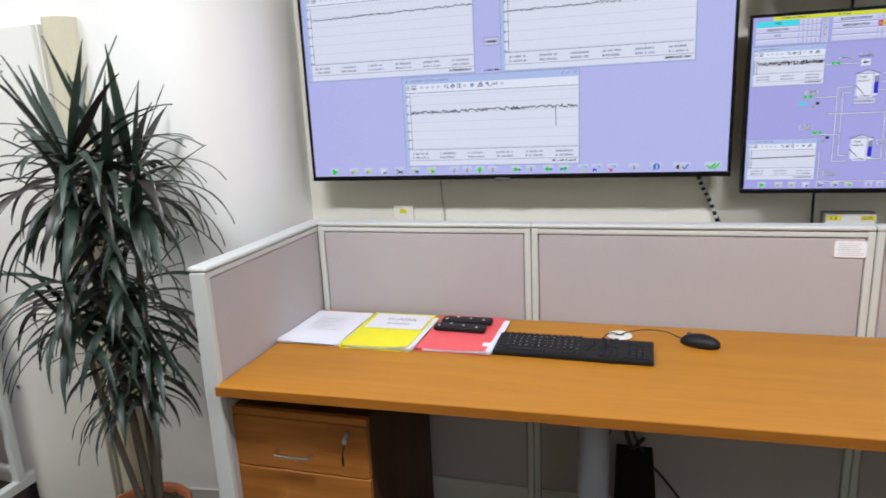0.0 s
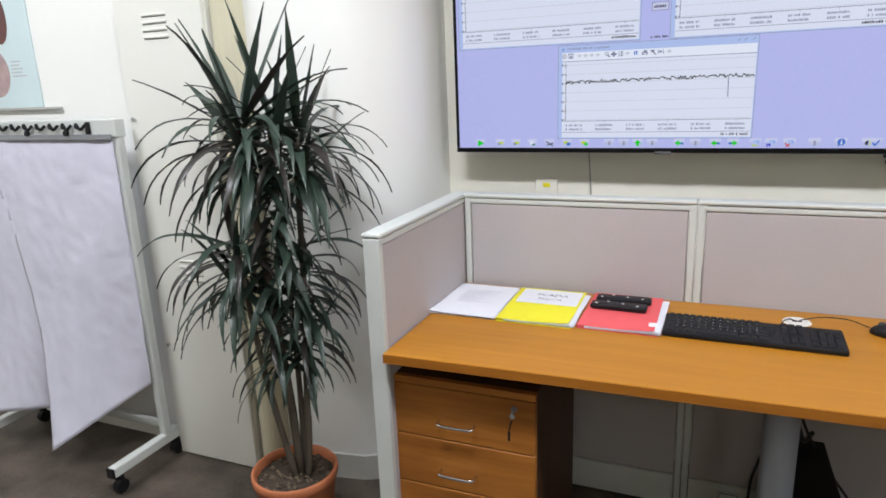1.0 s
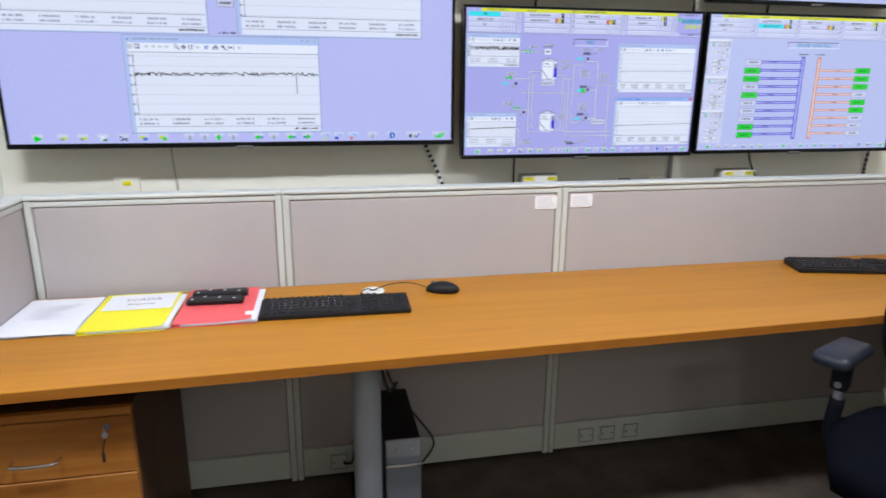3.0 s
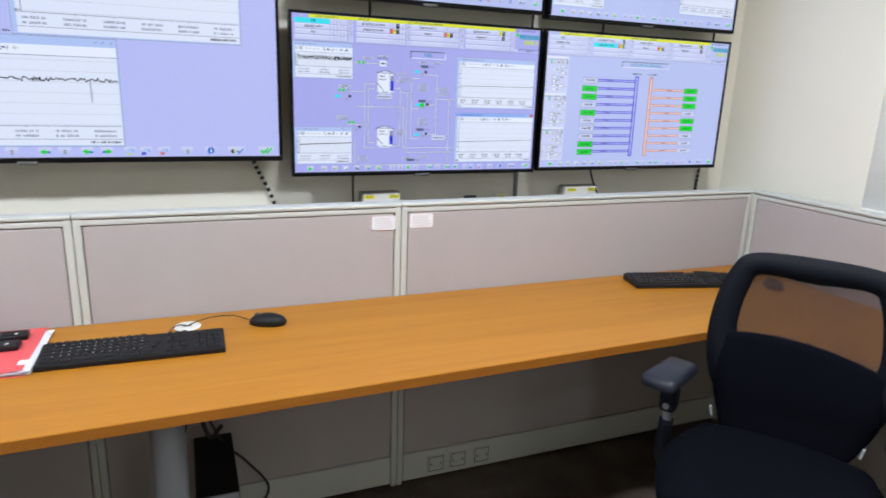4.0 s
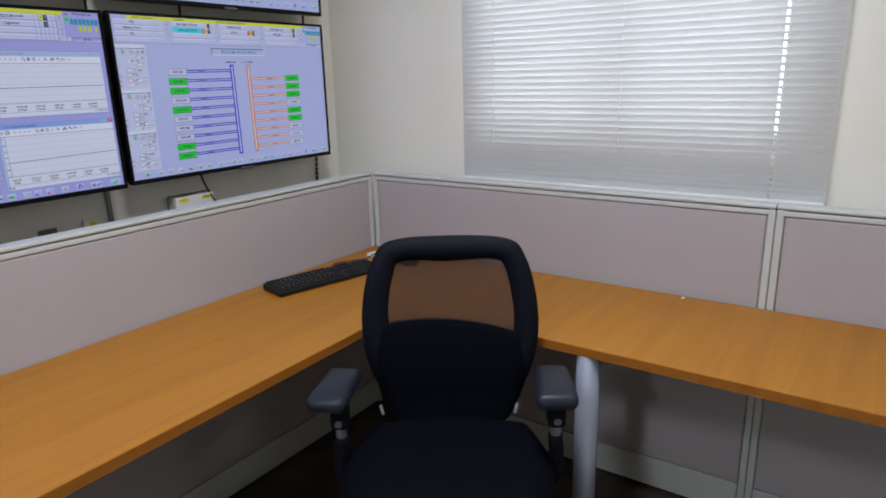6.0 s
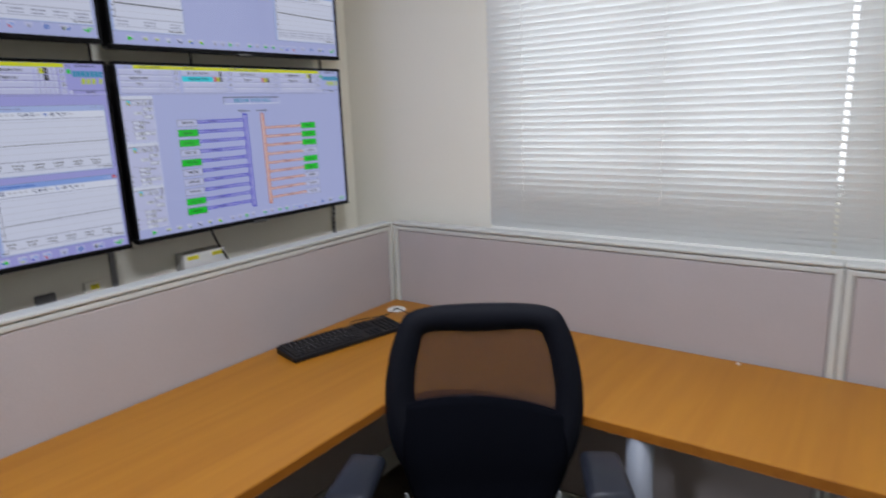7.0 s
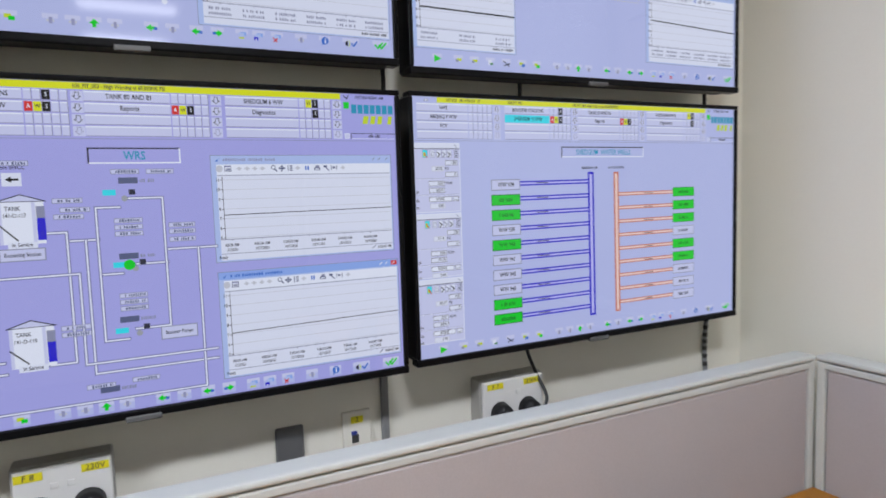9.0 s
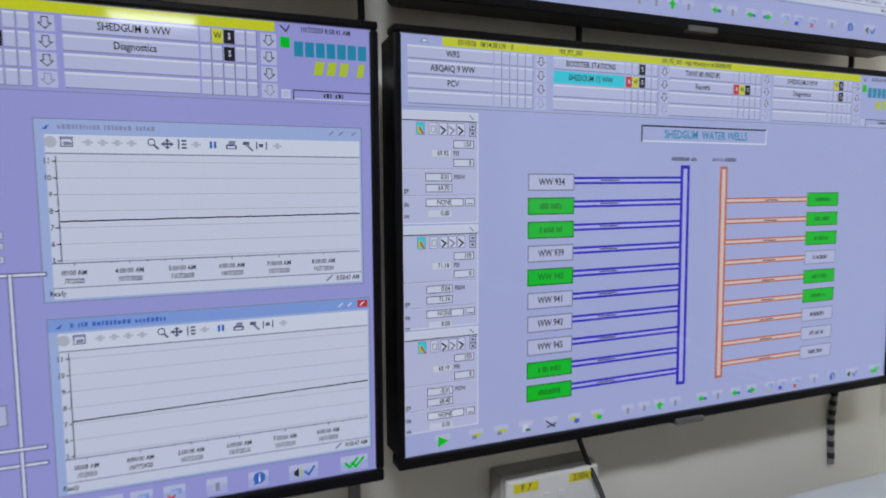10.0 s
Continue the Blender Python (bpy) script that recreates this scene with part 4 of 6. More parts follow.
for v0, v1, name in ((0.324, 0.466, "141-D-117"), (0.688, 0.826, "141-D-118")):
    # a tank with a low cone roof, a stair line and a level bar
    p = Picture(TV_B, 9)
    u0, u1 = 0.313, 0.376
    p.rect(u0, v0 + 0.018, u1, v1, "white")
    p.rect(u0, v0 + 0.018, u0 + 0.005, v1, "button", 1)
    p.rect(u1 - 0.017, v0 + 0.018, u1 - 0.012, v1, "button", 1)
    p.poly([(u0 - 0.002, v0 + 0.020), (u1 + 0.002, v0 + 0.020), ((u0 + u1) / 2, v0)], "button", 1)
    p.line([(u0 - 0.003, v0 + 0.020), ((u0 + u1) / 2, v0), (u1 + 0.003, v0 + 0.020)], 0.003, "text", 2)
    p.line([(u0 - 0.003, v0 + 0.020), (u1 + 0.003, v0 + 0.020)], 0.002, "text", 2)
    p.rect(u1 - 0.011, v0 + 0.034, u1 + 0.001, v1 - 0.010, "faint", 2)
    p.rect(u1 - 0.011, v0 + 0.068, u1 + 0.001, v1 - 0.010, "blue", 3)
    p.line([(u0, v0 + 0.084), (u0 + 0.024, v1 - 0.012)], 0.004, "black", 3)
    p.text("TANK", u0 + 0.020, v0 + 0.040, 0.0175, "text", 3)
    p.text(name, u0 + 0.022, v0 + 0.060, 0.0165, "text", 3)
    p.rect(u0 + 0.010, v1 - 0.006, u1 - 0.012, v1 + 0.012, "window", 3)
    p.text("In Service", u0 + 0.030, v1 + 0.002, 0.016, "text", 4)
    p.done("tank_picture", sc)
for u, v in ((0.49, 0.262), (0.545, 0.262), (0.402, 0.345), (0.412, 0.372), (0.402, 0.392), (0.49, 0.41), (0.49, 0.43), (0.49, 0.45), (0.575, 0.43), (0.575, 0.45), (0.575, 0.475), (0.49, 0.64), (0.49, 0.66), (0.49, 0.68), (0.18, 0.43), (0.18, 0.445), (0.17, 0.628), (0.17, 0.645), (0.400, 0.722), (0.400, 0.742), (0.25, 0.90), (0.25, 0.92), (0.43, 0.91), (0.50, 0.905), (0.27, 0.25), (0.33, 0.235)):
    p = Picture(TV_B, 9)
    p.rect(u - 0.014, v - 0.0075, u + 0.030, v + 0.0075, "button")
    p.outline(u - 0.014, v - 0.0075, u + 0.030, v + 0.0075, "faint", 1, 0.001)
    p.scribble(u - 0.006, v, u + 0.026, "tool", 0.008, 2)
    p.done("readout", sc)
for u, v in ((0.503, 0.290), (0.496, 0.520), (0.490, 0.715), (0.452, 0.925)):
    p = Picture(TV_B, 9)
    p.rect(u - 0.016, v - 0.010, u + 0.014, v + 0.008, "tool", 1)
    p.scribble(u + 0.017, v, u + 0.04, "faint", 0.010, 1)
    p.done("readout", sc)
for u, v in ((0.472, 0.325), (0.480, 0.545), (0.476, 0.748), (0.163, 0.50)):
    p = Picture(TV_B, 9)
    p.rect(u - 0.010, v - 0.009, u + 0.010, v + 0.008, "cyan", 1)
    p.done("readout", sc)
for u, v in ((0.507, 0.325), (0.516, 0.540), (0.515, 0.742), (0.208, 0.50), (0.245, 0.70)):
    p = Picture(TV_B, 9)
    p.rect(u - 0.005, v - 0.009, u + 0.005, v + 0.007, "text", 1)
    p.disc(u - 0.012, v + 0.018, 0.009, "grey", 1)
    p.done("readout", sc)
for u, v in ((0.252, 0.278), (0.178, 0.461), (0.214, 0.668)):
    p = Picture(TV_B, 9)
    p.poly([(u - 0.012, v - 0.012), (u - 0.012, v + 0.012), (u, v)], "green", 2)
    p.poly([(u + 0.012, v - 0.012), (u, v), (u + 0.012, v + 0.012)], "green", 2)
    p.done("readout", sc)
p = Picture(TV_B, 9)
p.disc(0.495, 0.546, 0.016, "green", 2)
p.rect(0.322, 0.262, 0.349, 0.300, "window", 1)
p.poly([(0.327, 0.281), (0.335, 0.290), (0.335, 0.272)], "black", 2)
p.rect(0.334, 0.278, 0.345, 0.284, "black", 3)
p.text("From SWCC", 0.335, 0.247, 0.0165, "text", 1)
p.done("readout", sc)
for u0, v0, u1, v1, s in ((0.310, 0.478, 0.374, 0.515, "Receiving Station"), (0.537, 0.748, 0.598, 0.790, "Booster Pumps")):
    p = Picture(TV_B, 9)
    p.rect(u0, v0, u1, v1, "button", 1)
    p.outline(u0, v0, u1, v1, "faint", 2)
    p.text(s, (u0 + u1) / 2, (v0 + v1) / 2, 0.0165, "text", 2)
    p.done("readout", sc)
chart(TV_B, sc, 0.637, 0.213, 0.988, 0.561, noisy(60, 0.4065, 0.0005, -0.005, 2), ticks=(11, 10, 9, 8, 7, 6, 5))
chart(TV_B, sc, 0.638, 0.592, 0.995, 0.947, noisy(60, 0.797, 0.0005, -0.012, 3), hot=True, ticks=(11, 10, 9, 8, 7, 6, 5))
chart(TV_B, sc, -0.0, 0.165, 0.221, 0.392, noisy(240, 0.262, 0.014, 0, 4), hours=3, words=False)
chart(TV_B, sc, 0.0, 0.700, 0.217, 0.948, noisy(30, 0.815, 0.001, -0.01, 5), hours=3, words=False, thick=0.005)
icon_row(TV_B, sc, 0.977)

# the water-well picture
sc = screen_of(TV_C, "pale")
header(TV_C, sc, (1, 1), COLS, WORDS)
p = Picture(TV_C)
p.rect(0.394, 0.186, 0.656, 0.227, "pale")
p.line([(0.394, 0.227), (0.394, 0.186), (0.656, 0.186)], 0.0045, "text", 1)
p.line([(0.396, 0.227), (0.656, 0.227), (0.656, 0.188)], 0.0045, "white", 3)
p.text("SHEDGUM  WATER WELLS", 0.525, 0.208, 0.032, "teal", 5)
p.scribble(0.455, 0.274, 0.505, "text", 0.010)
p.scribble(0.540, 0.274, 0.59, "text", 0.010)
p.done("title_box", sc)
for i in range(10):
    v = 0.338 + 0.0608 * i
    p = Picture(TV_C, 2)
    p.pipe([(0.272, v - 0.004), (0.474, v - 0.006)], 0.0195, "blue", "blue_core", 0, 0.36)
    p.rect(0.318, v - 0.0065, 0.352, v - 0.0035, "text", 3)
    p.done("blue_pipe", sc)
p = Picture(TV_C, 2)
p.pipe([(0.482, 0.308), (0.485, 0.905)], 0.033, "blue", "blue_core", 2, 0.42)
p.done("blue_main", sc)
for i in range(9):
    v = 0.392 + 0.0608 * i
    p = Picture(TV_C, 2)
    p.pipe([(0.575, v), (0.762, v - 0.001)], 0.0165, "orange", "orange_core", 0, 0.46)
    p.rect(0.66, v - 0.0015, 0.69, v + 0.0015, "text", 3)
    p.done("orange_pipe", sc)
p = Picture(TV_C, 2)
p.pipe([(0.564, 0.308), (0.568, 0.905)], 0.029, "orange", "orange_core", 2, 0.46)
p.done("orange_main", sc)
for i, s in enumerate(("934", "", "", "939", "940", "941", "942", "945", "", "")):
    v = 0.338 + 0.0608 * i
    p = Picture(TV_C, 5)
    go = i in (1, 2, 4, 8, 9)
    p.rect(0.192, v - 0.022, 0.271, v + 0.022, "green" if go else "button")
    p.outline(0.192, v - 0.022, 0.271, v + 0.022, "dark_green" if go else "faint", 1, 0.002)
    if s:
        p.text("WW " + s, 0.232, v, 0.025, "dark_green" if go else "black", 2)
    else:
        p.scribble(0.212, v, 0.250, "dark_green", 0.015, 2)
    p.done("well_tag", sc)
for i in range(9):
    v = 0.392 + 0.0608 * i
    p = Picture(TV_C, 5)
    go = i in (0, 1, 2, 4, 5)
    p.rect(0.762, v - 0.0215, 0.842, v + 0.0215, "green" if go else "button")
    p.outline(0.762, v - 0.0215, 0.842, v + 0.0215, "dark_green" if go else "faint", 1, 0.0015)
    p.scribble(0.784, v, 0.820, "dark_green" if go else "text", 0.013, 2)
    p.done("well_tag", sc)
for v0, v1, values in ((0.172, 0.436, ("150", "69.92", "0", "0.01", "69.70", "NONE", "0.00")), (0.440, 0.688, ("150", "71.18", "0", "0.04", "71.14", "NONE", "0.00")), (0.692, 0.944, ("150", "68.19", "0", "-0.01", "68.40", "NONE", "0.00"))):
    p = Picture(TV_C, 2)
    p.rect(0.0, v0, 0.113, v1, "button")
    p.outline(0.0, v0, 0.113, v1, "white", 1)
    p.rect(0.0, v0 + 0.002, 0.112, v0 + 0.021, "window", 1)
    p.rect(0.0, v0 + 0.021, 0.112, v0 + 0.0235, "text", 1)
    p.line([(0.100, v0 + 0.008), (0.105, v0 + 0.016)], 0.003, "faint", 2)
    for i, u in enumerate((0.022, 0.040, 0.055, 0.068, 0.081)):
        p.rect(u - 0.001, v0 + 0.026, u + 0.0115, v0 + 0.056, "cyan" if not i else "window", 1)
        p.outline(u - 0.001, v0 + 0.026, u + 0.0115, v0 + 0.056, "rule", 2, 0.001)
        if i == 0:
            p.rect(u + 0.001, v0 + 0.036, u + 0.006, v0 + 0.052, "lime", 3)
            p.line([(u + 0.004, v0 + 0.040), (u + 0.009, v0 + 0.054)], 0.004, "red", 4)
        elif i == 1:
            p.outline(u + 0.002, v0 + 0.034, u + 0.009, v0 + 0.050, "faint", 3, 0.001)
        else:
            p.line([(u + 0.002, v0 + 0.036), (u + 0.008, v0 + 0.044), (u + 0.003, v0 + 0.052)], 0.004, "text" if i != 3 else "faint", 3)
    for d in (0.026, 0.042):
        p.outline(0.099, v0 + d, 0.109, v0 + d + 0.015, "text", 2, 0.0008)
        p.rect(0.102, v0 + d + 0.005, 0.106, v0 + d + 0.010, "text", 3)
    for d in (0.134, 0.196):
        p.rect(0.0, v0 + d, 0.108, v0 + d + 0.0015, "rule", 1)
        p.rect(0.0, v0 + d + 0.0015, 0.108, v0 + d + 0.003, "white", 1)
    for k, (u0, u1, d) in enumerate(((0.075, 0.106, 0.076), (0.042, 0.072, 0.098), (0.075, 0.106, 0.120), (0.034, 0.073, 0.154), (0.034, 0.073, 0.180), (0.034, 0.090, 0.214), (0.036, 0.073, 0.240))):
        v = v0 + d
        p.rect(u0, v - 0.0095, u1, v + 0.0095, "window" if k != 5 else "white", 1)
        p.outline(u0, v - 0.0095, u1, v + 0.0095, "soft" if k in (1, 6) else "text", 2, 0.0009)
        p.text(values[k], u1 - 0.004 if k != 5 else u1 - 0.018, v, 0.0165, "text", 3, "RIGHT")
        if k in (1, 3):
            p.text("PSI" if k == 1 else "PSI/H", u1 + 0.003, v, 0.0155, "text", 1, "LEFT")
        if k == 5:
            p.rect(0.093, v - 0.0095, 0.107, v + 0.0095, "window", 1)
            p.outline(0.093, v - 0.0095, 0.107, v + 0.0095, "text", 2, 0.0008)
            p.rect(0.096, v + 0.003, 0.104, v + 0.005, "text", 3)
        if k > 3:
            p.text(("ge", "de", "ue")[k - 4], 0.010, v + 0.004, 0.0165, "text", 1, "RIGHT")
    p.done("faceplate", sc)
icon_row(TV_C, sc, 0.974)

# the large trend screen
sc = screen_of(TV_A, "lavender")
header(TV_A, sc, (2, 1), COLS, WORDS)
chart(TV_A, sc, 0.006, 0.185, 0.440, 0.574, noisy(160, 0.312, 0.005, -0.012, 6), hours=6, words=False)
chart(TV_A, sc, 0.502, 0.185, 0.926, 0.576, noisy(160, 0.342, 0.005, -0.012, 7), hours=6, words=False)
chart(TV_A, sc, 0.255, 0.578, 0.682, 0.962, noisy(170, 0.728, 0.007, -0.006, 8), hours=6, words=False, dip=(0.627, 0.725, 0.80), thick=0.0036)
p = Picture(TV_A)
p.rect(0.462, 0.435, 0.498, 0.468, "button")
p.outline(0.462, 0.435, 0.498, 0.468, "faint", 1)
p.scribble(0.467, 0.452, 0.492, "text", 0.010, 2)
p.scribble(0.462, 0.565, 0.498, "text", 0.008)
p.done("readouts", sc)
icon_row(TV_A, sc, 0.980)

# the pipework screen above
sc = screen_of(TV_D, "pale")
header(TV_D, sc, (0, 2), COLS, WORDS)
p = Picture(TV_D)
p.line([(0.02, 0.832), (0.609, 0.846)], 0.008, "blue")
p.line([(0.507, 0.848), (0.507, 0.45), (0.604, 0.45), (0.604, 0.785)], 0.008, "blue", 1)
for v in (0.762, 0.776):
    p.line([(0.02, v), (0.30, v + 0.004), (0.604, v + 0.022)], 0.004, "red_line", 2)
for u, v in ((0.455, 0.842), (0.558, 0.848)):
    p.poly([(u - 0.014, v - 0.014), (u - 0.014, v + 0.014), (u, v)], "grey", 3)
    p.poly([(u + 0.014, v - 0.014), (u, v), (u + 0.014, v + 0.014)], "grey", 3)
    p.disc(u, v + 0.026, 0.009, "window", 3)
for u, v in ((0.215, 0.752), (0.557, 0.782), (0.507, 0.60), (0.507, 0.74)):
    p.rect(u - 0.016, v - 0.010, u + 0.016, v + 0.008, "text", 4)
    p.rect(u - 0.009, v - 0.036, u + 0.009, v - 0.014, "black", 4)
    p.rect(u - 0.005, v - 0.031, u + 0.005, v - 0.020, "grey", 5)
p.poly([(0.315, 0.46), (0.315, 0.780), (0.412, 0.780), (0.412, 0.46), (0.363, 0.42)], "white", 3)
p.rect(0.392, 0.62, 0.410, 0.774, "blue", 4)
p.line([(0.325, 0.67), (0.372, 0.772)], 0.006, "black", 4)
for v in (0.55, 0.58, 0.66, 0.69):
    p.scribble(0.52, v, 0.58, "faint", 0.010)
p.done("pipework", sc)
chart(TV_D, sc, 0.613, 0.560, 0.994, 0.936, noisy(50, 0.655, 0.001, 0.014, 9), hours=6, words=False)
chart(TV_D, sc, 0.613, 0.170, 0.994, 0.545, noisy(50, 0.36, 0.001, 0.014, 10), hours=6, words=False)
icon_row(TV_D, sc, 0.958)

# the two-chart screen above
sc = screen_of(TV_E, "pale")
header(TV_E, sc, (1, 0), COLS, WORDS)
chart(TV_E, sc, 0.0, 0.590, 0.262, 0.930, noisy(50, 0.778, 0.001, 0.004, 12), hours=3, words=False, thick=0.006)
chart(TV_E, sc, 0.0, 0.230, 0.262, 0.580, noisy(50, 0.40, 0.001, 0.004, 13), hours=3, words=False)
chart(TV_E, sc, 0.664, 0.570, 0.996, 0.915, noisy(50, 0.725, 0.001, 0.018, 14), hours=6, words=False, thick=0.005)
chart(TV_E, sc, 0.664, 0.200, 0.996, 0.560, noisy(50, 0.36, 0.001, 0.01, 15), hours=6, words=False)
p = Picture(TV_E)
p.line([(0.30, 0.50), (0.60, 0.52), (0.64, 0.56)], 0.006, "grey")
for u in (0.36, 0.46, 0.55):
    p.rect(u - 0.012, 0.50, u + 0.012, 0.55, "text", 1)
    p.scribble(u - 0.03, 0.575, u + 0.03, "faint", 0.010)
p.outline(0.50, 0.60, 0.64, 0.66, "soft", 1)
p.done("pipework", sc)
icon_row(TV_E, sc, 0.965)


# ---- on the wall behind the partitions ----
def lettering(s, size, mat, depth=0.0003):
    """A word as a flat mesh in its own x-z plane, facing -y, centred."""
    cu = bpy.data.curves.new("letters", "FONT")
    cu.body, cu.size, cu.align_x, cu.align_y, cu.resolution_u = s, size, "CENTER", "CENTER", 2
    ob = new("letters", cu)
    me = bpy.data.meshes.new_from_object(ob)
    bm = bmesh.new()
    bm.from_mesh(me)
    bpy.data.objects.remove(ob), bpy.data.curves.remove(cu), bpy.data.meshes.remove(me)
    bmesh.ops.transform(bm, matrix=pose(0, 0, 0, 90, 0, 0), verts=bm.verts)
    return bm


def moved(bm, x, y, z, rz=0):
    bmesh.ops.transform(bm, matrix=pose(x, y, z, 0, 0, rz), verts=bm.verts)
    return bm


def wall_socket(x0, x1, z0, z1, tag):
    """A surface-mounted twin socket: box greyed for its shaded side, white faceplate, two black plugs, yellow tape
    labels.
    """
    w, h = x1 - x0, z1 - z0
    ob = tagged(base("twin_socket", (x0 + x1) / 2, TVWALL, z0), "surface-mounted white twin socket with yellow labels and two black plugs", "socket", "twin sockets")
    # the box's shadow side is put into its grey colour
    part("back_box", box(-w / 2, -0.042, 0, w / 2, -0.0005, h, 0.003), GREY_BOX, ob)
    face = part("faceplate", box(-w / 2 + 0.004, -0.051, 0.003, w / 2 - 0.002, -0.0425, h - 0.003, 0.003, 2), WHITE_PL, ob)
    for sx, s in ((-1, tag), (1, "230V")):
        lab = part("label_tape", box(sx * 0.047 - 0.020, -0.0522, h - 0.022, sx * 0.047 + 0.020, -0.0512, h - 0.009), LABEL_Y, face)
        part("print", moved(lettering(s, 0.014, INK), sx * 0.047, -0.0526, h - 0.0155), INK, face)
        bm = bmesh.new()
        add_cyl(bm, (0, -0.0515, 0.032), (0, -0.080, 0.030), 0.024, 0.020, 20)
        add_box(bm, -0.022, -0.076, 0.010, 0.022, -0.0515, 0.030, 0.006, 2)
        add_box(bm, -0.014, -0.088, 0.008, 0.014, -0.070, 0.040, 0.007, 2)
        part("plug", moved(bm, sx * 0.036, 0, 0), BLACK, ob, "moulded black three-pin plug").data.shade_smooth()
    for k in (-0.012, 0.012):
        part("switch", box(k - 0.006, -0.053, h - 0.040, k + 0.006, -0.0512, h - 0.030, 0.0008), WHITE_PL, face)
    return ob


wall_socket(1.489, 1.652, 0.964, 1.070, "F 7")
wall_socket(0.634, 0.780, 0.962, 1.067, "F 8")

thing("blank_plate", box(1.055, TVWALL - 0.012, 0.945, 1.110, TVWALL - 0.0005, 1.038, 0.005, 2), GREY_PL, "dark grey blank wall plate", "wall plate")
net = tagged(base("network_socket", 1.219, TVWALL, 1.0), "cream network socket with a yellow number label", "socket")
part("faceplate", box(-0.030, -0.010, -0.045, 0.030, -0.0005, 0.045, 0.003, 2), WALL, net)
part("label_tape", box(-0.013, -0.0112, 0.020, 0.013, -0.0102, 0.034), LABEL_Y, net)
part("print", moved(lettering("2", 0.014, INK), 0, -0.0115, 0.027), INK, net)
part("jack", box(-0.012, -0.0125, -0.020, 0.002, -0.0102, -0.004), SLOT, net)
part("blue_clip", box(-0.013, -0.0145, -0.003, -0.002, -0.0102, 0.004), material("blue clip", (0.04, 0.06, 0.30), 0.4), net)
out = tagged(base("wall_outlet", -0.790, TVWALL, 1.045), "cream wall outlet with a yellow spot label", "socket")
part("faceplate", box(-0.042, -0.010, -0.042, 0.042, -0.0005, 0.042, 0.003, 2), WALL, out)
part("label_tape", box(-0.012, -0.0115, 0.010, 0.014, -0.0102, 0.026, 0.0005), LABEL_Y, out)

WY = TVWALL - 0.006
thing("cable", tube(curve_pts([(-0.637, WY, 1.22), (-0.632, WY - 0.002, 1.13), (-0.626, WY, 1.04), (-0.622, WY, 0.95)], 5), 0.0028), GREY_BOX, "thin grey cable hanging under the large screen", "cable")
for pts in ([(0.250, WY - 0.01, 1.23), (0.268, WY - 0.006, 1.165), (0.300, WY - 0.008, 1.10), (0.332, WY, 1.02), (0.35, WY, 0.95)], [(2.214, WY - 0.02, 1.19), (2.216, WY - 0.008, 1.10), (2.221, WY, 1.03), (2.226, WY, 0.95)]):
    path = curve_pts(pts, 14)
    ob = base("spiral_wrapped_cable", *pts[0])
    tagged(ob, "cable bundle in black and white spiral wrap, hanging under a screen", "cable", "spiral wrapped cables")
    bm1, bm2 = bmesh.new(), bmesh.new()
    n = len(path) - 1
    for k in range(0, n, 2):
        add_tube(bm1 if (k // 2) % 2 else bm2, [Vector(path[i]) - Vector(pts[0]) for i in range(k, min(k + 3, n + 1))], 0.0065 if (k // 2) % 2 else 0.0058, 8)
    part("cable", bm1, CABLE, ob)
    part("spiral_wrap", bm2, WHITE_PL if pts[0][0] < 1 else CABLE_GREY, ob)
for x in (1.612,):
    thing("cable", tube(curve_pts([(x, WY - 0.03, 1.19), (x + 0.004, WY - 0.03, 1.13), (x + 0.022, WY - 0.035, 1.075), (x + 0.030, WY - 0.07, 1.02), (x + 0.012, WY - 0.075, 0.99)], 6), 0.004, 8), CABLE, "black power cable running from a screen to its socket", "cable", "power cables")
thing("cable", tube(curve_pts([(0.604, WY - 0.03, 1.19), (0.602, WY - 0.03, 1.10), (0.604, WY - 0.028, 1.02), (0.603, WY - 0.03, 0.93)], 6), 0.004, 8), CABLE, "black power cable hanging beside a twin socket", "cable", "power cables")
thing("cable_trunking", box(1.274, WY - 0.004, 0.88, 1.290, TVWALL - 0.0005, 1.22, 0.002), CABLE_GREY, "narrow grey cable trunking on the wall", "trunking")
for x in (0.66, 1.293, 1.611, 2.178):
    thing("cable", tube([(x, WY - 0.03, 1.78), (x + 0.001, WY - 0.032, 1.70), (x, WY - 0.03, 1.62)], 0.0045, 8), CABLE, "black cable between two stacked screens", "cable", "cables between screens")
thing("cable_trunking", box(RIGHT - 0.012, 1.60, 2.026, RIGHT - 0.0005, TVWALL - 0.001, 2.042, 0.002), WALL, "cream cable trunking high on the window wall", "trunking")

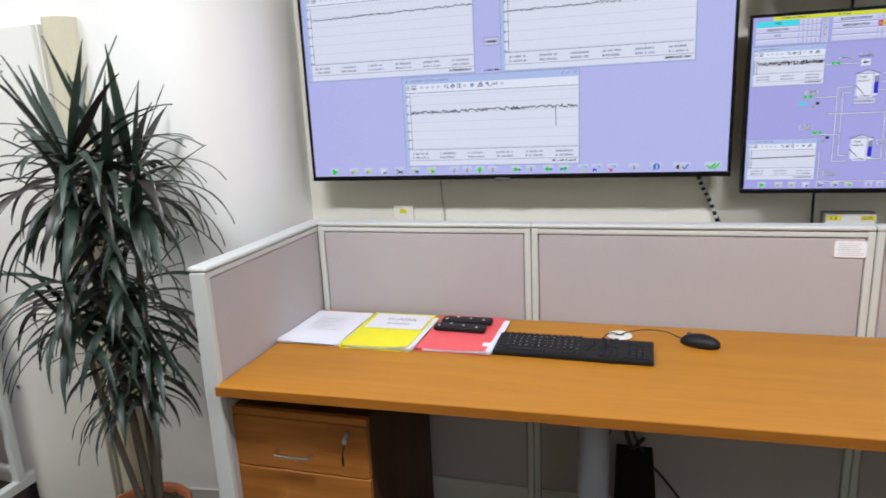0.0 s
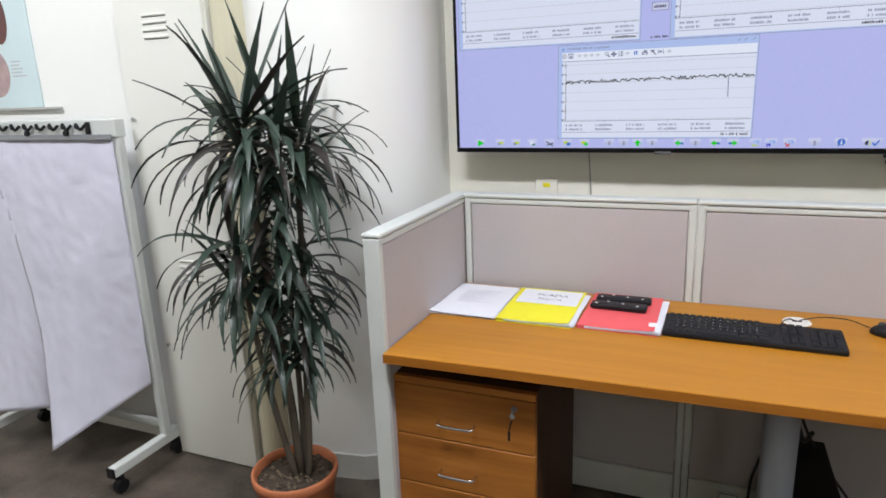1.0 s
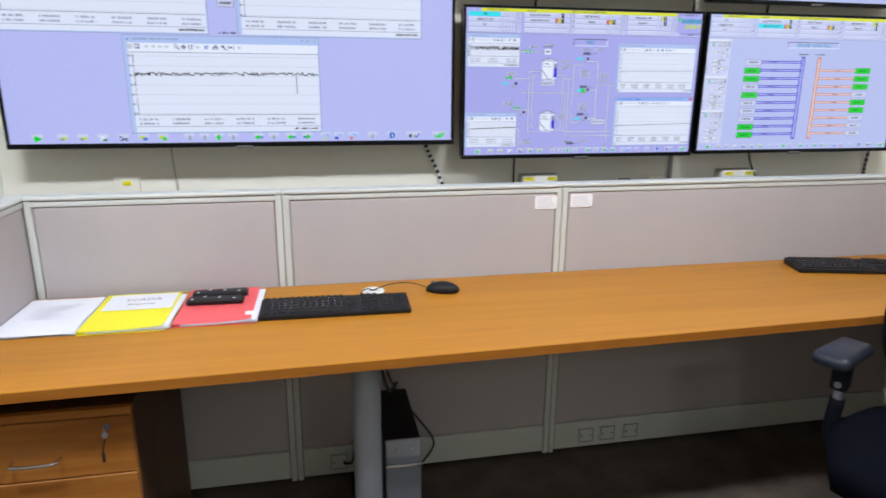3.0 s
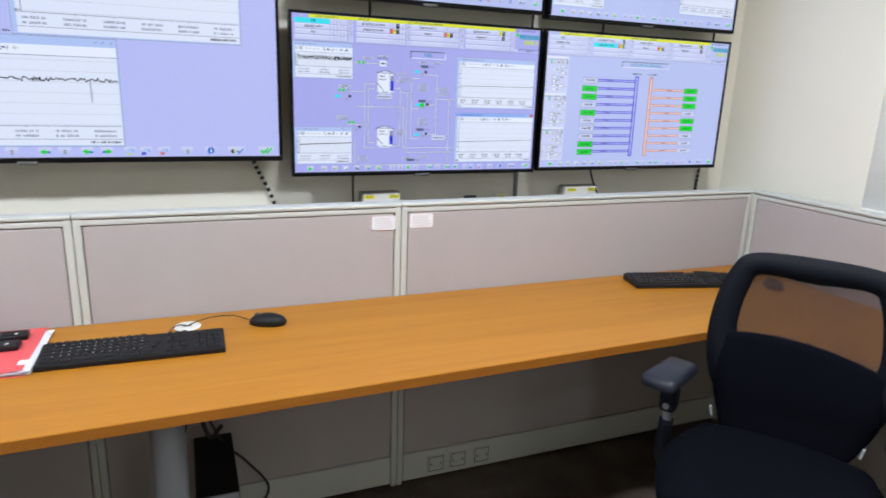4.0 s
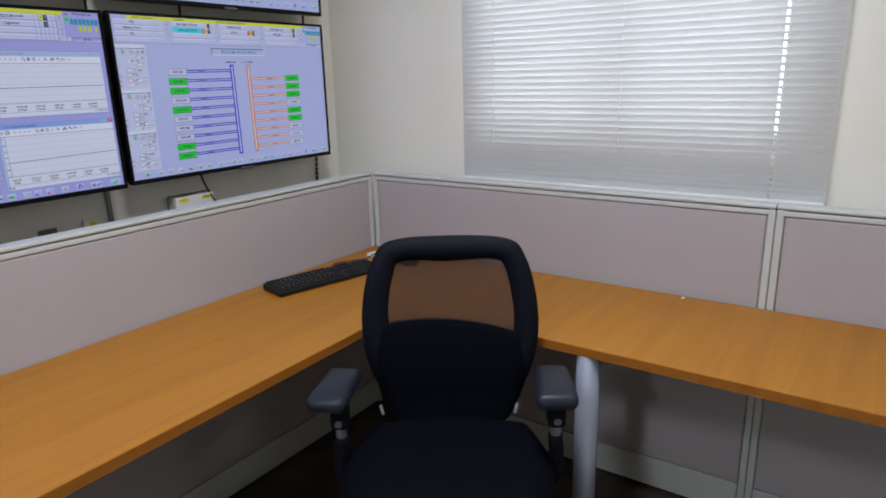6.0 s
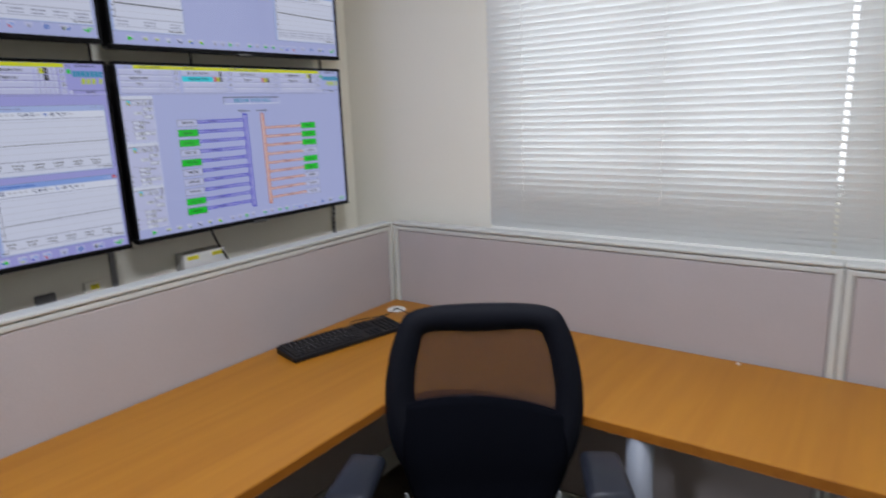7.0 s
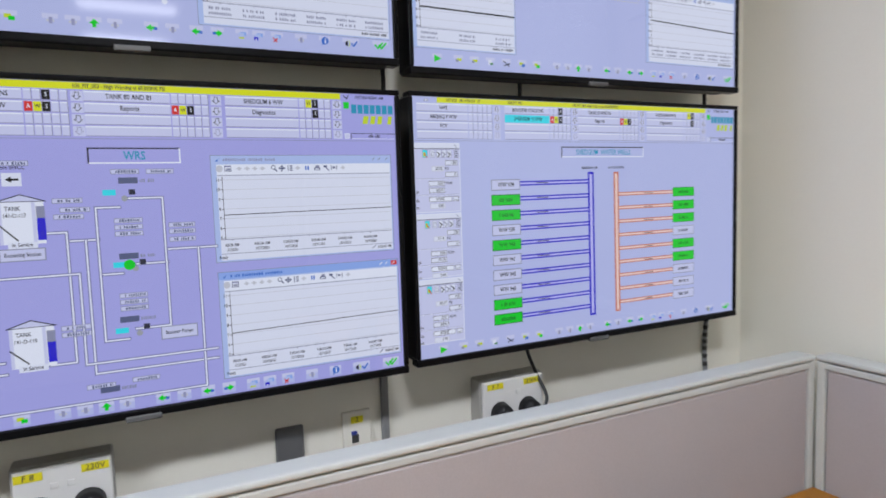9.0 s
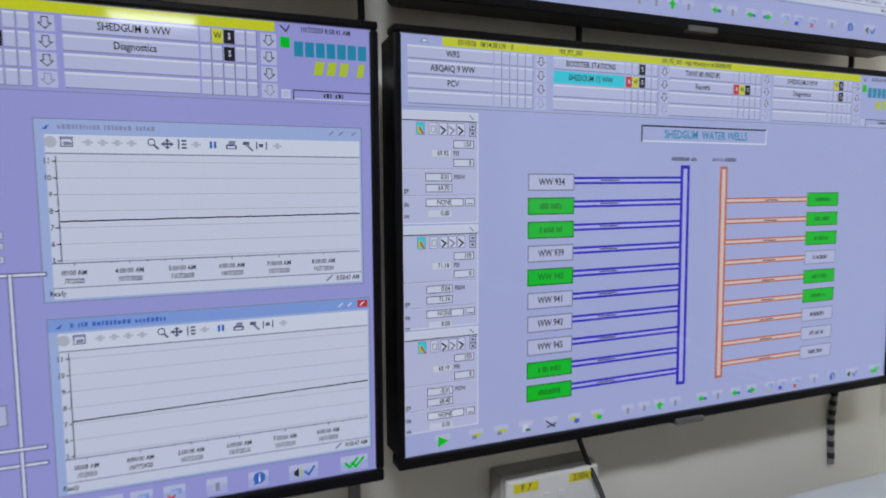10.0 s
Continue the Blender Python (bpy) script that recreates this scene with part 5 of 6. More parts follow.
# ---- cards on the partitions ----
CARD = material("laminated white card", (0.88, 0.89, 0.93), 0.35, grain=0.01, scale=40)
CARD_PRINT = material("blurred grey print", (0.52, 0.51, 0.56), 0.7, grain=0.5, scale=900, stretch=(1, 1, 0.1))
PINK = material("pinkish card border", (0.75, 0.62, 0.64), 0.6)
for x0, x1, z0, z1 in ((0.600, 0.685, 0.981, 1.031), (0.732, 0.818, 0.984, 1.034)):
    ob = tagged(base("notice_card", (x0 + x1) / 2, PY + 0.004, (z0 + z1) / 2), "small white notice card with fine print, pinned to the partition", "notice", "notice cards")
    w, h = (x1 - x0) / 2, (z1 - z0) / 2
    # a pink-edged laminate with rounded corners, the white card on it, lines of print
    for name, grow, y, mat in (("border", 0.0, -0.0005, PINK), ("card", 0.0022, -0.0021, CARD)):
        ww, hh, rr = w - grow, h - grow, 0.008 - grow
        ring = [(sx * (ww - rr) + rr * math.cos(radians(a0 + 15 * k)), sz * (hh - rr) + rr * math.sin(radians(a0 + 15 * k))) for sx, sz, a0 in ((1, 1, 0), (-1, 1, 90), (-1, -1, 180), (1, -1, 270)) for k in range(7)]
        bm = slab(ring, 0, 0.0014)
        bmesh.ops.transform(bm, matrix=pose(0, y, 0, 90, 0, 0), verts=bm.verts)
        part(name, bm, mat, ob)
    rng = random.Random(5)
    for r in range(7):
        z, u0 = h - 0.0085 - r * 0.0055, -w + rng.uniform(0.008, 0.012)
        part("print_line", box(u0, -0.0039, z - 0.0007, w - rng.uniform(0.008, 0.022), -0.0036, z + 0.0007), CARD_PRINT, ob)

# ---- on the desk ----
rng = random.Random(21)


def sheet(w, d, z, rz=0, lift=0.0, corner=(1, -1)):
    """One sheet of paper, slightly curled at a corner."""
    bm = bmesh.new()
    bmesh.ops.create_grid(bm, x_segments=12, y_segments=14, size=0.5)
    for v in bm.verts:
        x, y = v.co.x * w, v.co.y * d
        k = max(0, 1 - math.hypot(x - corner[0] * w / 2, y - corner[1] * d / 2) / 0.11)
        v.co = (x, y, z + lift * k * k + 0.0004 * math.sin(x * 40) * math.sin(y * 33))
    r = bmesh.ops.extrude_face_region(bm, geom=list(bm.faces))
    bmesh.ops.translate(bm, vec=(0, 0, 0.0003), verts=[g for g in r["geom"] if isinstance(g, bmesh.types.BMVert)])
    bmesh.ops.recalc_face_normals(bm, faces=bm.faces)
    bmesh.ops.rotate(bm, matrix=Matrix.Rotation(radians(rz), 3, "Z"), verts=bm.verts)
    return bm


stack = tagged(base("paper_stack", -0.908, 1.776, DZ), "small stack of loose white printed sheets lying on the desk", "papers")
for k in range(6):
    part("sheet", moved(sheet(0.208, 0.297, 0.0006 + 0.0014 * k, rng.uniform(-1.4, 1.4), 0.004 if k > 3 else 0, (-1, -1)), rng.uniform(-0.002, 0.002), rng.uniform(-0.003, 0.003), 0), PAPER, stack)
bm = bmesh.new()
for r in range(9):
    add_box(bm, -0.06, 0.08 - r * 0.014, 0.0096, -0.06 + rng.uniform(0.06, 0.12), 0.084 - r * 0.014, 0.0098)
part("fine_print", bm, material("very faint print", (0.73, 0.73, 0.78), 0.7), stack)


def folder(name, x, y, w, d, mat, label, rz=0):
    ob = tagged(base(name, x, y, DZ, rz), label, "folder")
    for k in range(4):
        part("sheet", moved(sheet(0.205, 0.288, 0.0025 + 0.0013 * k, rng.uniform(-1.5, 1.5), 0.006 if k == 3 else 0), 0.012 + 0.002 * k, -0.006 - 0.001 * k, 0), PAPER, ob)
    part("back_cover", box(-w / 2, -d / 2, 0.0003, w / 2, d / 2, 0.0014, 0.0004), mat, ob)
    part("front_cover", moved(sheet(w - 0.006, d - 0.004, 0.0086, 0, 0.007), -0.004, 0.002, 0), mat, ob)
    part("spine", box(-w / 2 - 0.001, -d / 2, 0.0016, -w / 2 + 0.002, d / 2, 0.0084, 0.001), mat, ob)
    return ob


yel = folder("yellow_folder", -0.685, 1.776, 0.224, 0.308, YELLOW, "bright yellow card folder with a white title sheet")
part("title_sheet", box(-0.096, 0.006, 0.0102, 0.098, 0.140, 0.0107), PAPER, yel)
for s, dy, sz in (("SCADA", 0.090, 0.032), ("Reports", 0.052, 0.024)):
    bm = lettering(s, sz, INK)
    bmesh.ops.transform(bm, matrix=pose(0, 0, 0, -90, 0, 0), verts=bm.verts)
    part("print", moved(bm, 0.006, dy, 0.0112), GREY_PL, yel)
red = folder("red_folder", -0.446, 1.786, 0.218, 0.306, RED, "coral red card folder with papers showing, under two remote controls", -1)
part("loose_slip", moved(sheet(0.034, 0.075, 0.0104, 3, 0.002), 0.100, -0.112, 0), PAPER, red)


BUTTON = material("dark rubber button", (0.035, 0.035, 0.04), 0.6)


def remote(x, y, rz, length=0.165):
    ob = tagged(base("remote_control", x, y, DZ + 0.0092, rz), "slim black television remote control lying on a red folder", "remote control", "remote controls")
    part("body", box(-length / 2, -0.021, 0, length / 2, 0.021, 0.017, 0.006, 3), BLACK, ob).data.shade_smooth()
    for i in range(13):
        for j in range(3):
            bm = box(-length / 2 + 0.014 + i * 0.011, -0.013 + j * 0.0105, 0.0172, -length / 2 + 0.021 + i * 0.011, -0.007 + j * 0.0105, 0.0186)
            part("button", bm, BUTTON if (i * 3 + j) % 11 else WHITE_PL, ob)
    return ob


remote(-0.462, 1.802, -2)
remote(-0.455, 1.868, 1)


def rounded_key(w, d):
    bm = bmesh.new()
    lo = [bm.verts.new((sx * w / 2, sy * d / 2, 0)) for sx, sy in ((-1, -1), (1, -1), (1, 1), (-1, 1))]
    hi = [bm.verts.new((sx * (w / 2 - 0.0018), sy * (d / 2 - 0.0018) + 0.0004, 0.0042)) for sx, sy in ((-1, -1), (1, -1), (1, 1), (-1, 1))]
    for k in range(4):
        bm.faces.new((lo[k], lo[(k + 1) % 4], hi[(k + 1) % 4], hi[k]))
    bm.faces.new(hi)
    return bm


KEY_CAPS = {w: mesh_of("key", rounded_key(w, 0.0155), KEY) for w in (0.0158, 0.025, 0.034, 0.105)}


def keyboard(x, y, rz, width=0.44):
    ob = tagged(base("keyboard", x, y, DZ, rz), "flat black office keyboard with a thin cable, lying on the desk", "keyboard", "keyboards")
    bm = bmesh.new()
    add_box(bm, -width / 2, -0.0625, 0, width / 2, 0.0625, 0.015, 0.004, 2)
    for v in bm.verts:
        if v.co.z > 0.007:
            v.co.z += 0.010 * (v.co.y + 0.0625) / 0.125
    part("case", bm, BLACK, ob)
    layout = [[0.0158] * 13 + [0.034], [0.025] + [0.0158] * 12 + [0.025], [0.025] + [0.0158] * 11 + [0.034], [0.034] + [0.0158] * 10 + [0.034], [0.025, 0.0158, 0.025, 0.105, 0.025, 0.0158, 0.025]]
    tilt = Matrix.Rotation(0.08, 4, "X")
    for r, row in enumerate([[0.0158] * 13] + layout):
        yy = 0.050 - r * 0.0188
        u = -width / 2 + 0.010
        gap = 0.0024
        for w in row:
            k = new("key", KEY_CAPS[w])
            k.parent = ob
            k.matrix_local = Matrix.Translation((u + w / 2, yy, 0.0152 + 0.010 * (yy + 0.0625) / 0.125)) @ tilt
            u += w + gap
        for c in range(3 if r not in (3,) else 0):
            k = new("key", KEY_CAPS[0.0158])
            k.parent = ob
            k.matrix_local = Matrix.Translation((0.082 + c * 0.0182, yy, 0.0152 + 0.010 * (yy + 0.0625) / 0.125)) @ tilt
        for c in range(4 if r else 0):
            k = new("key", KEY_CAPS[0.0158])
            k.parent = ob
            k.matrix_local = Matrix.Translation((0.148 + c * 0.0182, yy, 0.0152 + 0.010 * (yy + 0.0625) / 0.125)) @ tilt
    bm = bmesh.new()
    for r in range(1, 5):
        for c in range(12):
            yy = 0.050 - r * 0.0188
            u = -width / 2 + 0.034 + c * 0.0182
            add_box(bm, u, yy, 0.0198 + 0.010 * (yy + 0.0625) / 0.125, u + 0.0028, yy + 0.003, 0.0202 + 0.010 * (yy + 0.0625) / 0.125)
    part("key_legends", bm, GREY_INK, ob)
    return ob


keyboard(-0.105, 1.702, -1.3)
keyboard(1.790, 1.797, -13.5, 0.43)


def mouse(x, y, rz):
    ob = tagged(base("computer_mouse", x, y, DZ, rz), "small black corded computer mouse on the desk", "mouse", "computer mice")
    bm = bmesh.new()
    bmesh.ops.create_uvsphere(bm, u_segments=24, v_segments=14, radius=1)
    for v in bm.verts:
        v.co = (v.co.x * (0.030 - 0.003 * (v.co.y > 0) * v.co.y), v.co.y * 0.056, max(v.co.z, -0.35) * 0.026 + 0.0093 - 0.004 * max(v.co.y, 0))
    part("body", bm, BLACK, ob, smooth=True)
    part("wheel", cyl((-0.003, 0.030, 0.0268), (0.003, 0.030, 0.0268), 0.0085, seg=14), GREY_PL, ob)
    bm = box(-0.0006, 0.012, 0.0318, 0.0006, 0.02, 0.0328)
    part("seam", bm, SLOT, ob)
    return ob


mouse(0.244, 1.812, 68)
mouse(2.100, 1.655, -18)


def grommet(x, y):
    ob = tagged(base("cable_grommet", x, y, DZ), "round white plastic cable grommet set in the desk", "grommet", "cable grommets")
    part("ring", lathe([(0.022, 0.0005), (0.022, 0.0035), (0.024, 0.0045), (0.034, 0.0040), (0.037, 0.0008)], 28), WHITE_PL, ob, smooth=True)
    part("cap", cyl((0, 0, 0.0004), (0, 0, 0.0038), 0.0215, seg=24), WHITE_PL, ob)
    part("cable_slot", box(-0.012, -0.007, 0.0039, 0.012, 0.004, 0.0043), SLOT, ob)


grommet(0.022, 1.856)
grommet(2.148, 1.862)
Z = DZ + 0.004
for pts in ([(0.192, 1.834, DZ + 0.012), (0.15, 1.870, DZ + 0.016), (0.09, 1.880, DZ + 0.014), (0.04, 1.858, DZ + 0.010), (0.025, 1.855, DZ + 0.004)], [(-0.03, 1.764, DZ + 0.008), (-0.02, 1.80, DZ + 0.018), (0.00, 1.84, DZ + 0.014), (0.020, 1.855, DZ + 0.004)],
            [(2.116, 1.707, DZ + 0.010), (2.116, 1.745, Z), (2.124, 1.790, Z + 0.002), (2.132, 1.828, DZ + 0.010), (2.146, 1.860, DZ + 0.004)], [(1.885, 1.850, DZ + 0.010), (1.918, 1.886, Z), (1.948, 1.904, Z), (2.00, 1.884, Z), (2.065, 1.848, Z), (2.105, 1.845, DZ + 0.008), (2.145, 1.862, DZ + 0.004)]):
    thing("cable", tube(curve_pts(pts, 7), 0.0018, 6), CABLE, "thin black peripheral cable leading to a desk grommet", "cable", "desk cables")

# ---- under the desk ----
pc = tagged(base("computer_tower", 0.072, 1.535, 0), "slim dark computer tower with steel front under the desk", "computer")
part("case", box(-0.055, 0.006, 0.010, 0.055, 0.330, 0.385, 0.003), BLACK, pc)
part("front_panel", box(-0.053, -0.010, 0.012, 0.053, 0.0055, 0.338, 0.004, 2), TOWER, pc)
bm = box(-0.053, -0.016, 0.340, 0.053, 0.0055, 0.393, 0.004, 2)
for v in bm.verts:
    if v.co.z > 0.38 and v.co.y < 0:
        v.co.y += 0.012
part("front_cap", bm, GREY_LEG, pc)
for x in (-0.022, 0.022):
    part("screw", cyl((x, -0.0175, 0.368), (x, -0.012, 0.368), 0.005, seg=12), CHROME, pc)
part("ledge", box(-0.055, -0.022, 0.312, 0.055, -0.010, 0.320, 0.001), CHROME, pc)
part("sticker", box(-0.046, -0.0115, 0.105, 0.046, -0.0102, 0.165, 0.0003), BLUE_STICK, pc)
for x in (-0.045, 0.045):
    part("foot", box(x - 0.008, 0.01, 0, x + 0.008, 0.32, 0.010), BLACK, pc)
for k, pts in enumerate(([(0.02, 1.856, DZ - 0.03), (0.03, 1.84, 0.55), (0.06, 1.80, 0.42), (0.10, 1.90, 0.390)], [(0.02, 1.857, DZ - 0.03), (0.05, 1.85, 0.5), (0.10, 1.82, 0.38), (0.17, 1.90, 0.25), (0.24, 1.93, 0.12), (0.19, 1.94, 0.02)], [(0.0, 1.86, DZ - 0.03), (0.01, 1.85, 0.5), (-0.05, 1.86, 0.25), (-0.06, 1.90, 0.10), (-0.09, 1.945, 0.06)])):
    thing("cable", tube(curve_pts(pts, 8), 0.004 if k else 0.007, 7), CABLE, "black cable hanging down under the desk", "cable", "under-desk cables")
thing("power_adapter", moved(box(-0.05, -0.03, 0, 0.05, 0.03, 0.05, 0.006, 2), -0.02, 1.86, 0.0), BLACK, "small black power adapter on the floor under the desk", "power adapter")
thing("paper_scrap", moved(box(-0.008, -0.004, 0.0003, 0.009, 0.005, 0.0022, 0.0008), 2.236, 0.646, DZ), PAPER, "tiny white scrap of paper on the desk by the partition", "paper scrap")


# ---- the chair ----
def ring_loop(pts, n=6):
    """A closed smooth loop through points (x, z)."""
    P = [Vector((x, 0, z)) for x, z in pts]
    out = []
    m = len(P)
    for i in range(m):
        a, b, c, d = P[(i - 1) % m], P[i], P[(i + 1) % m], P[(i + 2) % m]
        for k in range(n):
            t = k / n
            out.append(0.5 * (2 * b + (c - a) * t + (2 * a - 5 * b + 4 * c - d) * t * t + (3 * b - a - 3 * c + d) * t ** 3))
    return out


chair = tagged(base("office_chair", 1.397, 0.995, 0, -56.6), "black mesh-backed office swivel chair with padded grey-topped armrests", "chair")
BACK_Y = 0.185


def back_bend(x, z):
    """How far the back lies behind its base: it curves round the sitter and leans."""
    return BACK_Y - 0.55 * x * x + 0.05 * (z - 0.6)


outer = ring_loop([(-0.150, 1.036), (0, 1.045), (0.165, 1.038), (0.212, 0.992), (0.238, 0.90), (0.246, 0.80), (0.232, 0.70), (0.195, 0.625), (0.10, 0.585), (-0.08, 0.585), (-0.180, 0.625), (-0.218, 0.70), (-0.230, 0.80), (-0.222, 0.90), (-0.195, 0.990)], 5)
inner = ring_loop([(-0.120, 0.982), (0, 0.978), (0.130, 0.984), (0.160, 0.955), (0.176, 0.885), (0.183, 0.815), (0.172, 0.770), (0.108, 0.783), (0.05, 0.800), (-0.02, 0.813), (-0.075, 0.812), (-0.132, 0.805), (-0.158, 0.808), (-0.158, 0.87), (-0.144, 0.94)], 5)
bm = bmesh.new()
n = len(outer)
rings = []
for loop, dy in ((outer, 0.0), (outer, 0.016), (inner, 0.016), (inner, 0.002)):
    rings.append([bm.verts.new((p.x, back_bend(p.x, p.z) + dy, p.z)) for p in loop])
swell = [bm.verts.new(((a.x + b.x) / 2, back_bend((a.x + b.x) / 2, (a.z + b.z) / 2) - 0.007, (a.z + b.z) / 2)) for a, b in zip(outer, inner)]
order = [rings[0], rings[1], rings[2], rings[3], swell]
for a, b in zip(order, order[1:] + order[:1]):
    for k in range(n):
        bm.faces.new((a[k], a[(k + 1) % n], b[(k + 1) % n], b[k]))
bmesh.ops.recalc_face_normals(bm, faces=bm.faces)
part("back_frame", bm, CHAIR_FRAME, chair, smooth=True)

# the mesh: two sets of fine threads
bm = bmesh.new()
PITCH_T, HALF = 0.0046, 0.00148


def inside(x, z):
    return -0.166 < x < 0.186 and 0.764 < z < 0.988


for k in range(-60, 100):
    for s in (1, -1):
        run = []
        for i in range(40):
            z = 0.760 + 0.230 * i / 39
            x = k * PITCH_T * 1.15 + s * (z - 0.88) * 0.62
            if inside(x, z):
                run.append((x, z))
        if len(run) > 2:
            for (x0, z0), (x1, z1) in zip(run[::4], run[4::4] + ([run[-1]] if (len(run) - 1) % 4 else [])):
                y0, y1 = back_bend(x0, z0) + 0.009 + 0.0006 * s, back_bend(x1, z1) + 0.009 + 0.0006 * s
                bm.faces.new([bm.verts.new(q) for q in ((x0 - HALF, y0, z0), (x0 + HALF, y0, z0), (x1 + HALF, y1, z1), (x1 - HALF, y1, z1))])
part("mesh_back", bm, CHAIR_MESH, chair, "fine black see-through mesh")
# padded lower back: it runs down into the seat and narrows towards it
bm = bmesh.new()
bmesh.ops.create_grid(bm, x_segments=24, y_segments=20, size=1)
for v in bm.verts:
    u, w = v.co.x, v.co.y
    half = 0.205 - 0.050 * max(-w, 0) ** 1.5
    rim = max(0.0, (abs(u) - 0.7) / 0.3) ** 2
    x = 0.008 + u * half
    z = 0.655 + w * (0.156 - 0.024 * u * u - 0.015 * u)
    v.co = (x, back_bend(x, z) + 0.003 * rim - 0.003 - 0.026 * (1 - rim) * math.cos(w * 1.35) - 0.035 * max(-w - 0.35, 0), z)
r = bmesh.ops.extrude_face_region(bm, geom=list(bm.faces))
for g in r["geom"]:
    if isinstance(g, bmesh.types.BMVert):
        g.co.y = back_bend(g.co.x, g.co.z) + 0.018
bmesh.ops.recalc_face_normals(bm, faces=bm.faces)
part("lumbar_pad", bm, CHAIR_FAB, chair, smooth=True)
part("back_bracket", tube(curve_pts([(0, BACK_Y + 0.025, 0.66), (0, BACK_Y + 0.05, 0.55), (0, BACK_Y + 0.03, 0.44), (0, 0.08, 0.395)], 6), 0.028, 12), CHAIR_FRAME, chair, smooth=True)
# seat
bm = bmesh.new()
bmesh.ops.create_grid(bm, x_segments=24, y_segments=24, size=1)
for v in bm.verts:
    u, w = v.co.x, v.co.y
    r_ = max(abs(u), abs(w))
    q = math.hypot(u, w)
    f = r_ / q if q > 1e-6 else 1
    s = 0.40 + 0.60 * f
    x, y = u * s * 0.262, w * s * 0.250 - 0.052
    edge = max(0, (r_ - 0.72) / 0.28)
    v.co = (x, y, 0.552 - 0.040 * edge ** 2 - 0.010 * math.exp(-(x * x + y * y) * 30) - 0.03 * max(0, -w - 0.5) ** 2)
r = bmesh.ops.extrude_face_region(bm, geom=list(bm.faces))
for g in r["geom"]:
    if isinstance(g, bmesh.types.BMVert):
        g.co = (g.co.x * 0.95, (g.co.y + 0.055) * 0.95 - 0.055, 0.440)
bmesh.ops.recalc_face_normals(bm, faces=bm.faces)
part("seat", bm, CHAIR_FAB, chair, smooth=True)
part("seat_pan", box(-0.16, -0.17, 0.385, 0.16, 0.12, 0.4395, 0.012, 2), CHAIR_FRAME, chair)
for sx, turn in ((-1, -9), (1, -2)):
    bm = box(-0.045, -0.090, 0.694, 0.045, 0.088, 0.733, 0.0175, 4)
    for v in bm.verts:
        v.co.x *= 1.0 + 0.10 * (v.co.y < -0.03) - 0.12 * (v.co.y > 0.08)
        v.co.z -= 0.012 * max(0, (-v.co.y - 0.045) / 0.05) + 0.006 * max(0, (v.co.y - 0.05) / 0.04)
    moved(bm, sx * 0.272 - 0.006, 0.004, 0, turn)
    pad = part("arm_pad", bm, ARM_PAD, chair, "dark slate padded armrest top", smooth=True)
    part("arm_sleeve", box(sx * 0.272 - 0.022, -0.026, 0.606, sx * 0.272 + 0.022, 0.026, 0.6935, 0.010, 3), CHAIR_FRAME, chair)
    part("arm_post", cyl((sx * 0.272, 0, 0.570), (sx * 0.272, 0, 0.615), 0.014, seg=16), STEEL, chair)
    part("arm_button", cyl((sx * 0.272, -0.033, 0.628), (sx * 0.272, -0.029, 0.628), 0.009, seg=14), GREY_PL, chair)
    bm = tube(curve_pts([(sx * 0.272, 0, 0.578), (sx * 0.274, 0, 0.46), (sx * 0.22, 0, 0.402), (sx * 0.12, 0, 0.398)], 6), 0.019, 10)
    part("arm_bracket", bm, CHAIR_FRAME, chair, smooth=True)
    bm = box(-0.004, -0.003, 0, 0.004, 0.003, 0.030, 0.002, 2)
    bmesh.ops.transform(bm, matrix=pose(sx * 0.182, 0.140, 0.558, 0, sx * 12, 0), verts=bm.verts)
    part("back_hinge", bm, HINGE, chair, "small pale metal hinge plate")
part("gas_lift", cyl((0, 0, 0.09), (0, 0, 0.386), 0.028, seg=18), BLACK, chair)
for k in range(5):
    a = radians(72 * k + 20)
    c, s = math.cos(a), math.sin(a)
    part("base_arm", tube([(0, 0, 0.125), (0.14 * c, 0.14 * s, 0.105), (0.30 * c, 0.30 * s, 0.075)], [0.032, 0.024, 0.018], 10), CHAIR_FRAME, chair, smooth=True)
    w = part("castor", cyl((0.305 * c - 0.022 * s, 0.305 * s + 0.022 * c, 0.028), (0.305 * c + 0.022 * s, 0.305 * s - 0.022 * c, 0.028), 0.028, seg=18), BLACK, chair)
    part("castor_pin", cyl((0.305 * c, 0.305 * s, 0.05), (0.305 * c, 0.305 * s, 0.085), 0.008, seg=10), CHROME, chair)


# ---- the tall cabinet, duct and flip-chart by the white wall ----
cab = tagged(base("wall_cabinet", -1.995, LEFTWALL, 0), "tall white enamelled steel cabinet with louvred vents", "cabinet")
part("carcass", box(-0.195, -0.052, 0.0, 0.195, -0.0005, 1.770, 0.003), LOCKER, cab)
door = part("door", box(-0.193, -0.070, 0.004, 0.193, -0.0525, 1.766, 0.003), LOCKER, cab)
for zc, xc in ((1.668, -0.012), (0.800, 0.0)):
    for k in range(4):
        z = zc + 0.036 - k * 0.024
        bm = box(xc - 0.055, -0.0745, z - 0.003, xc + 0.055, -0.0702, z + 0.006, 0.002)
        part("louvre", bm, LOCKER, door)
        # the shade in the slot, laid on the door as a grey strip
        part("louvre_slot_shade", box(xc - 0.053, -0.0712, z - 0.0065, xc + 0.053, -0.0702, z - 0.0033), LOUVRE_SHADE, door)
for z in (1.36, 0.485):
    part("lock", cyl((-0.172, -0.077, z), (-0.172, -0.0702, z), 0.008, seg=14), CHROME, door)

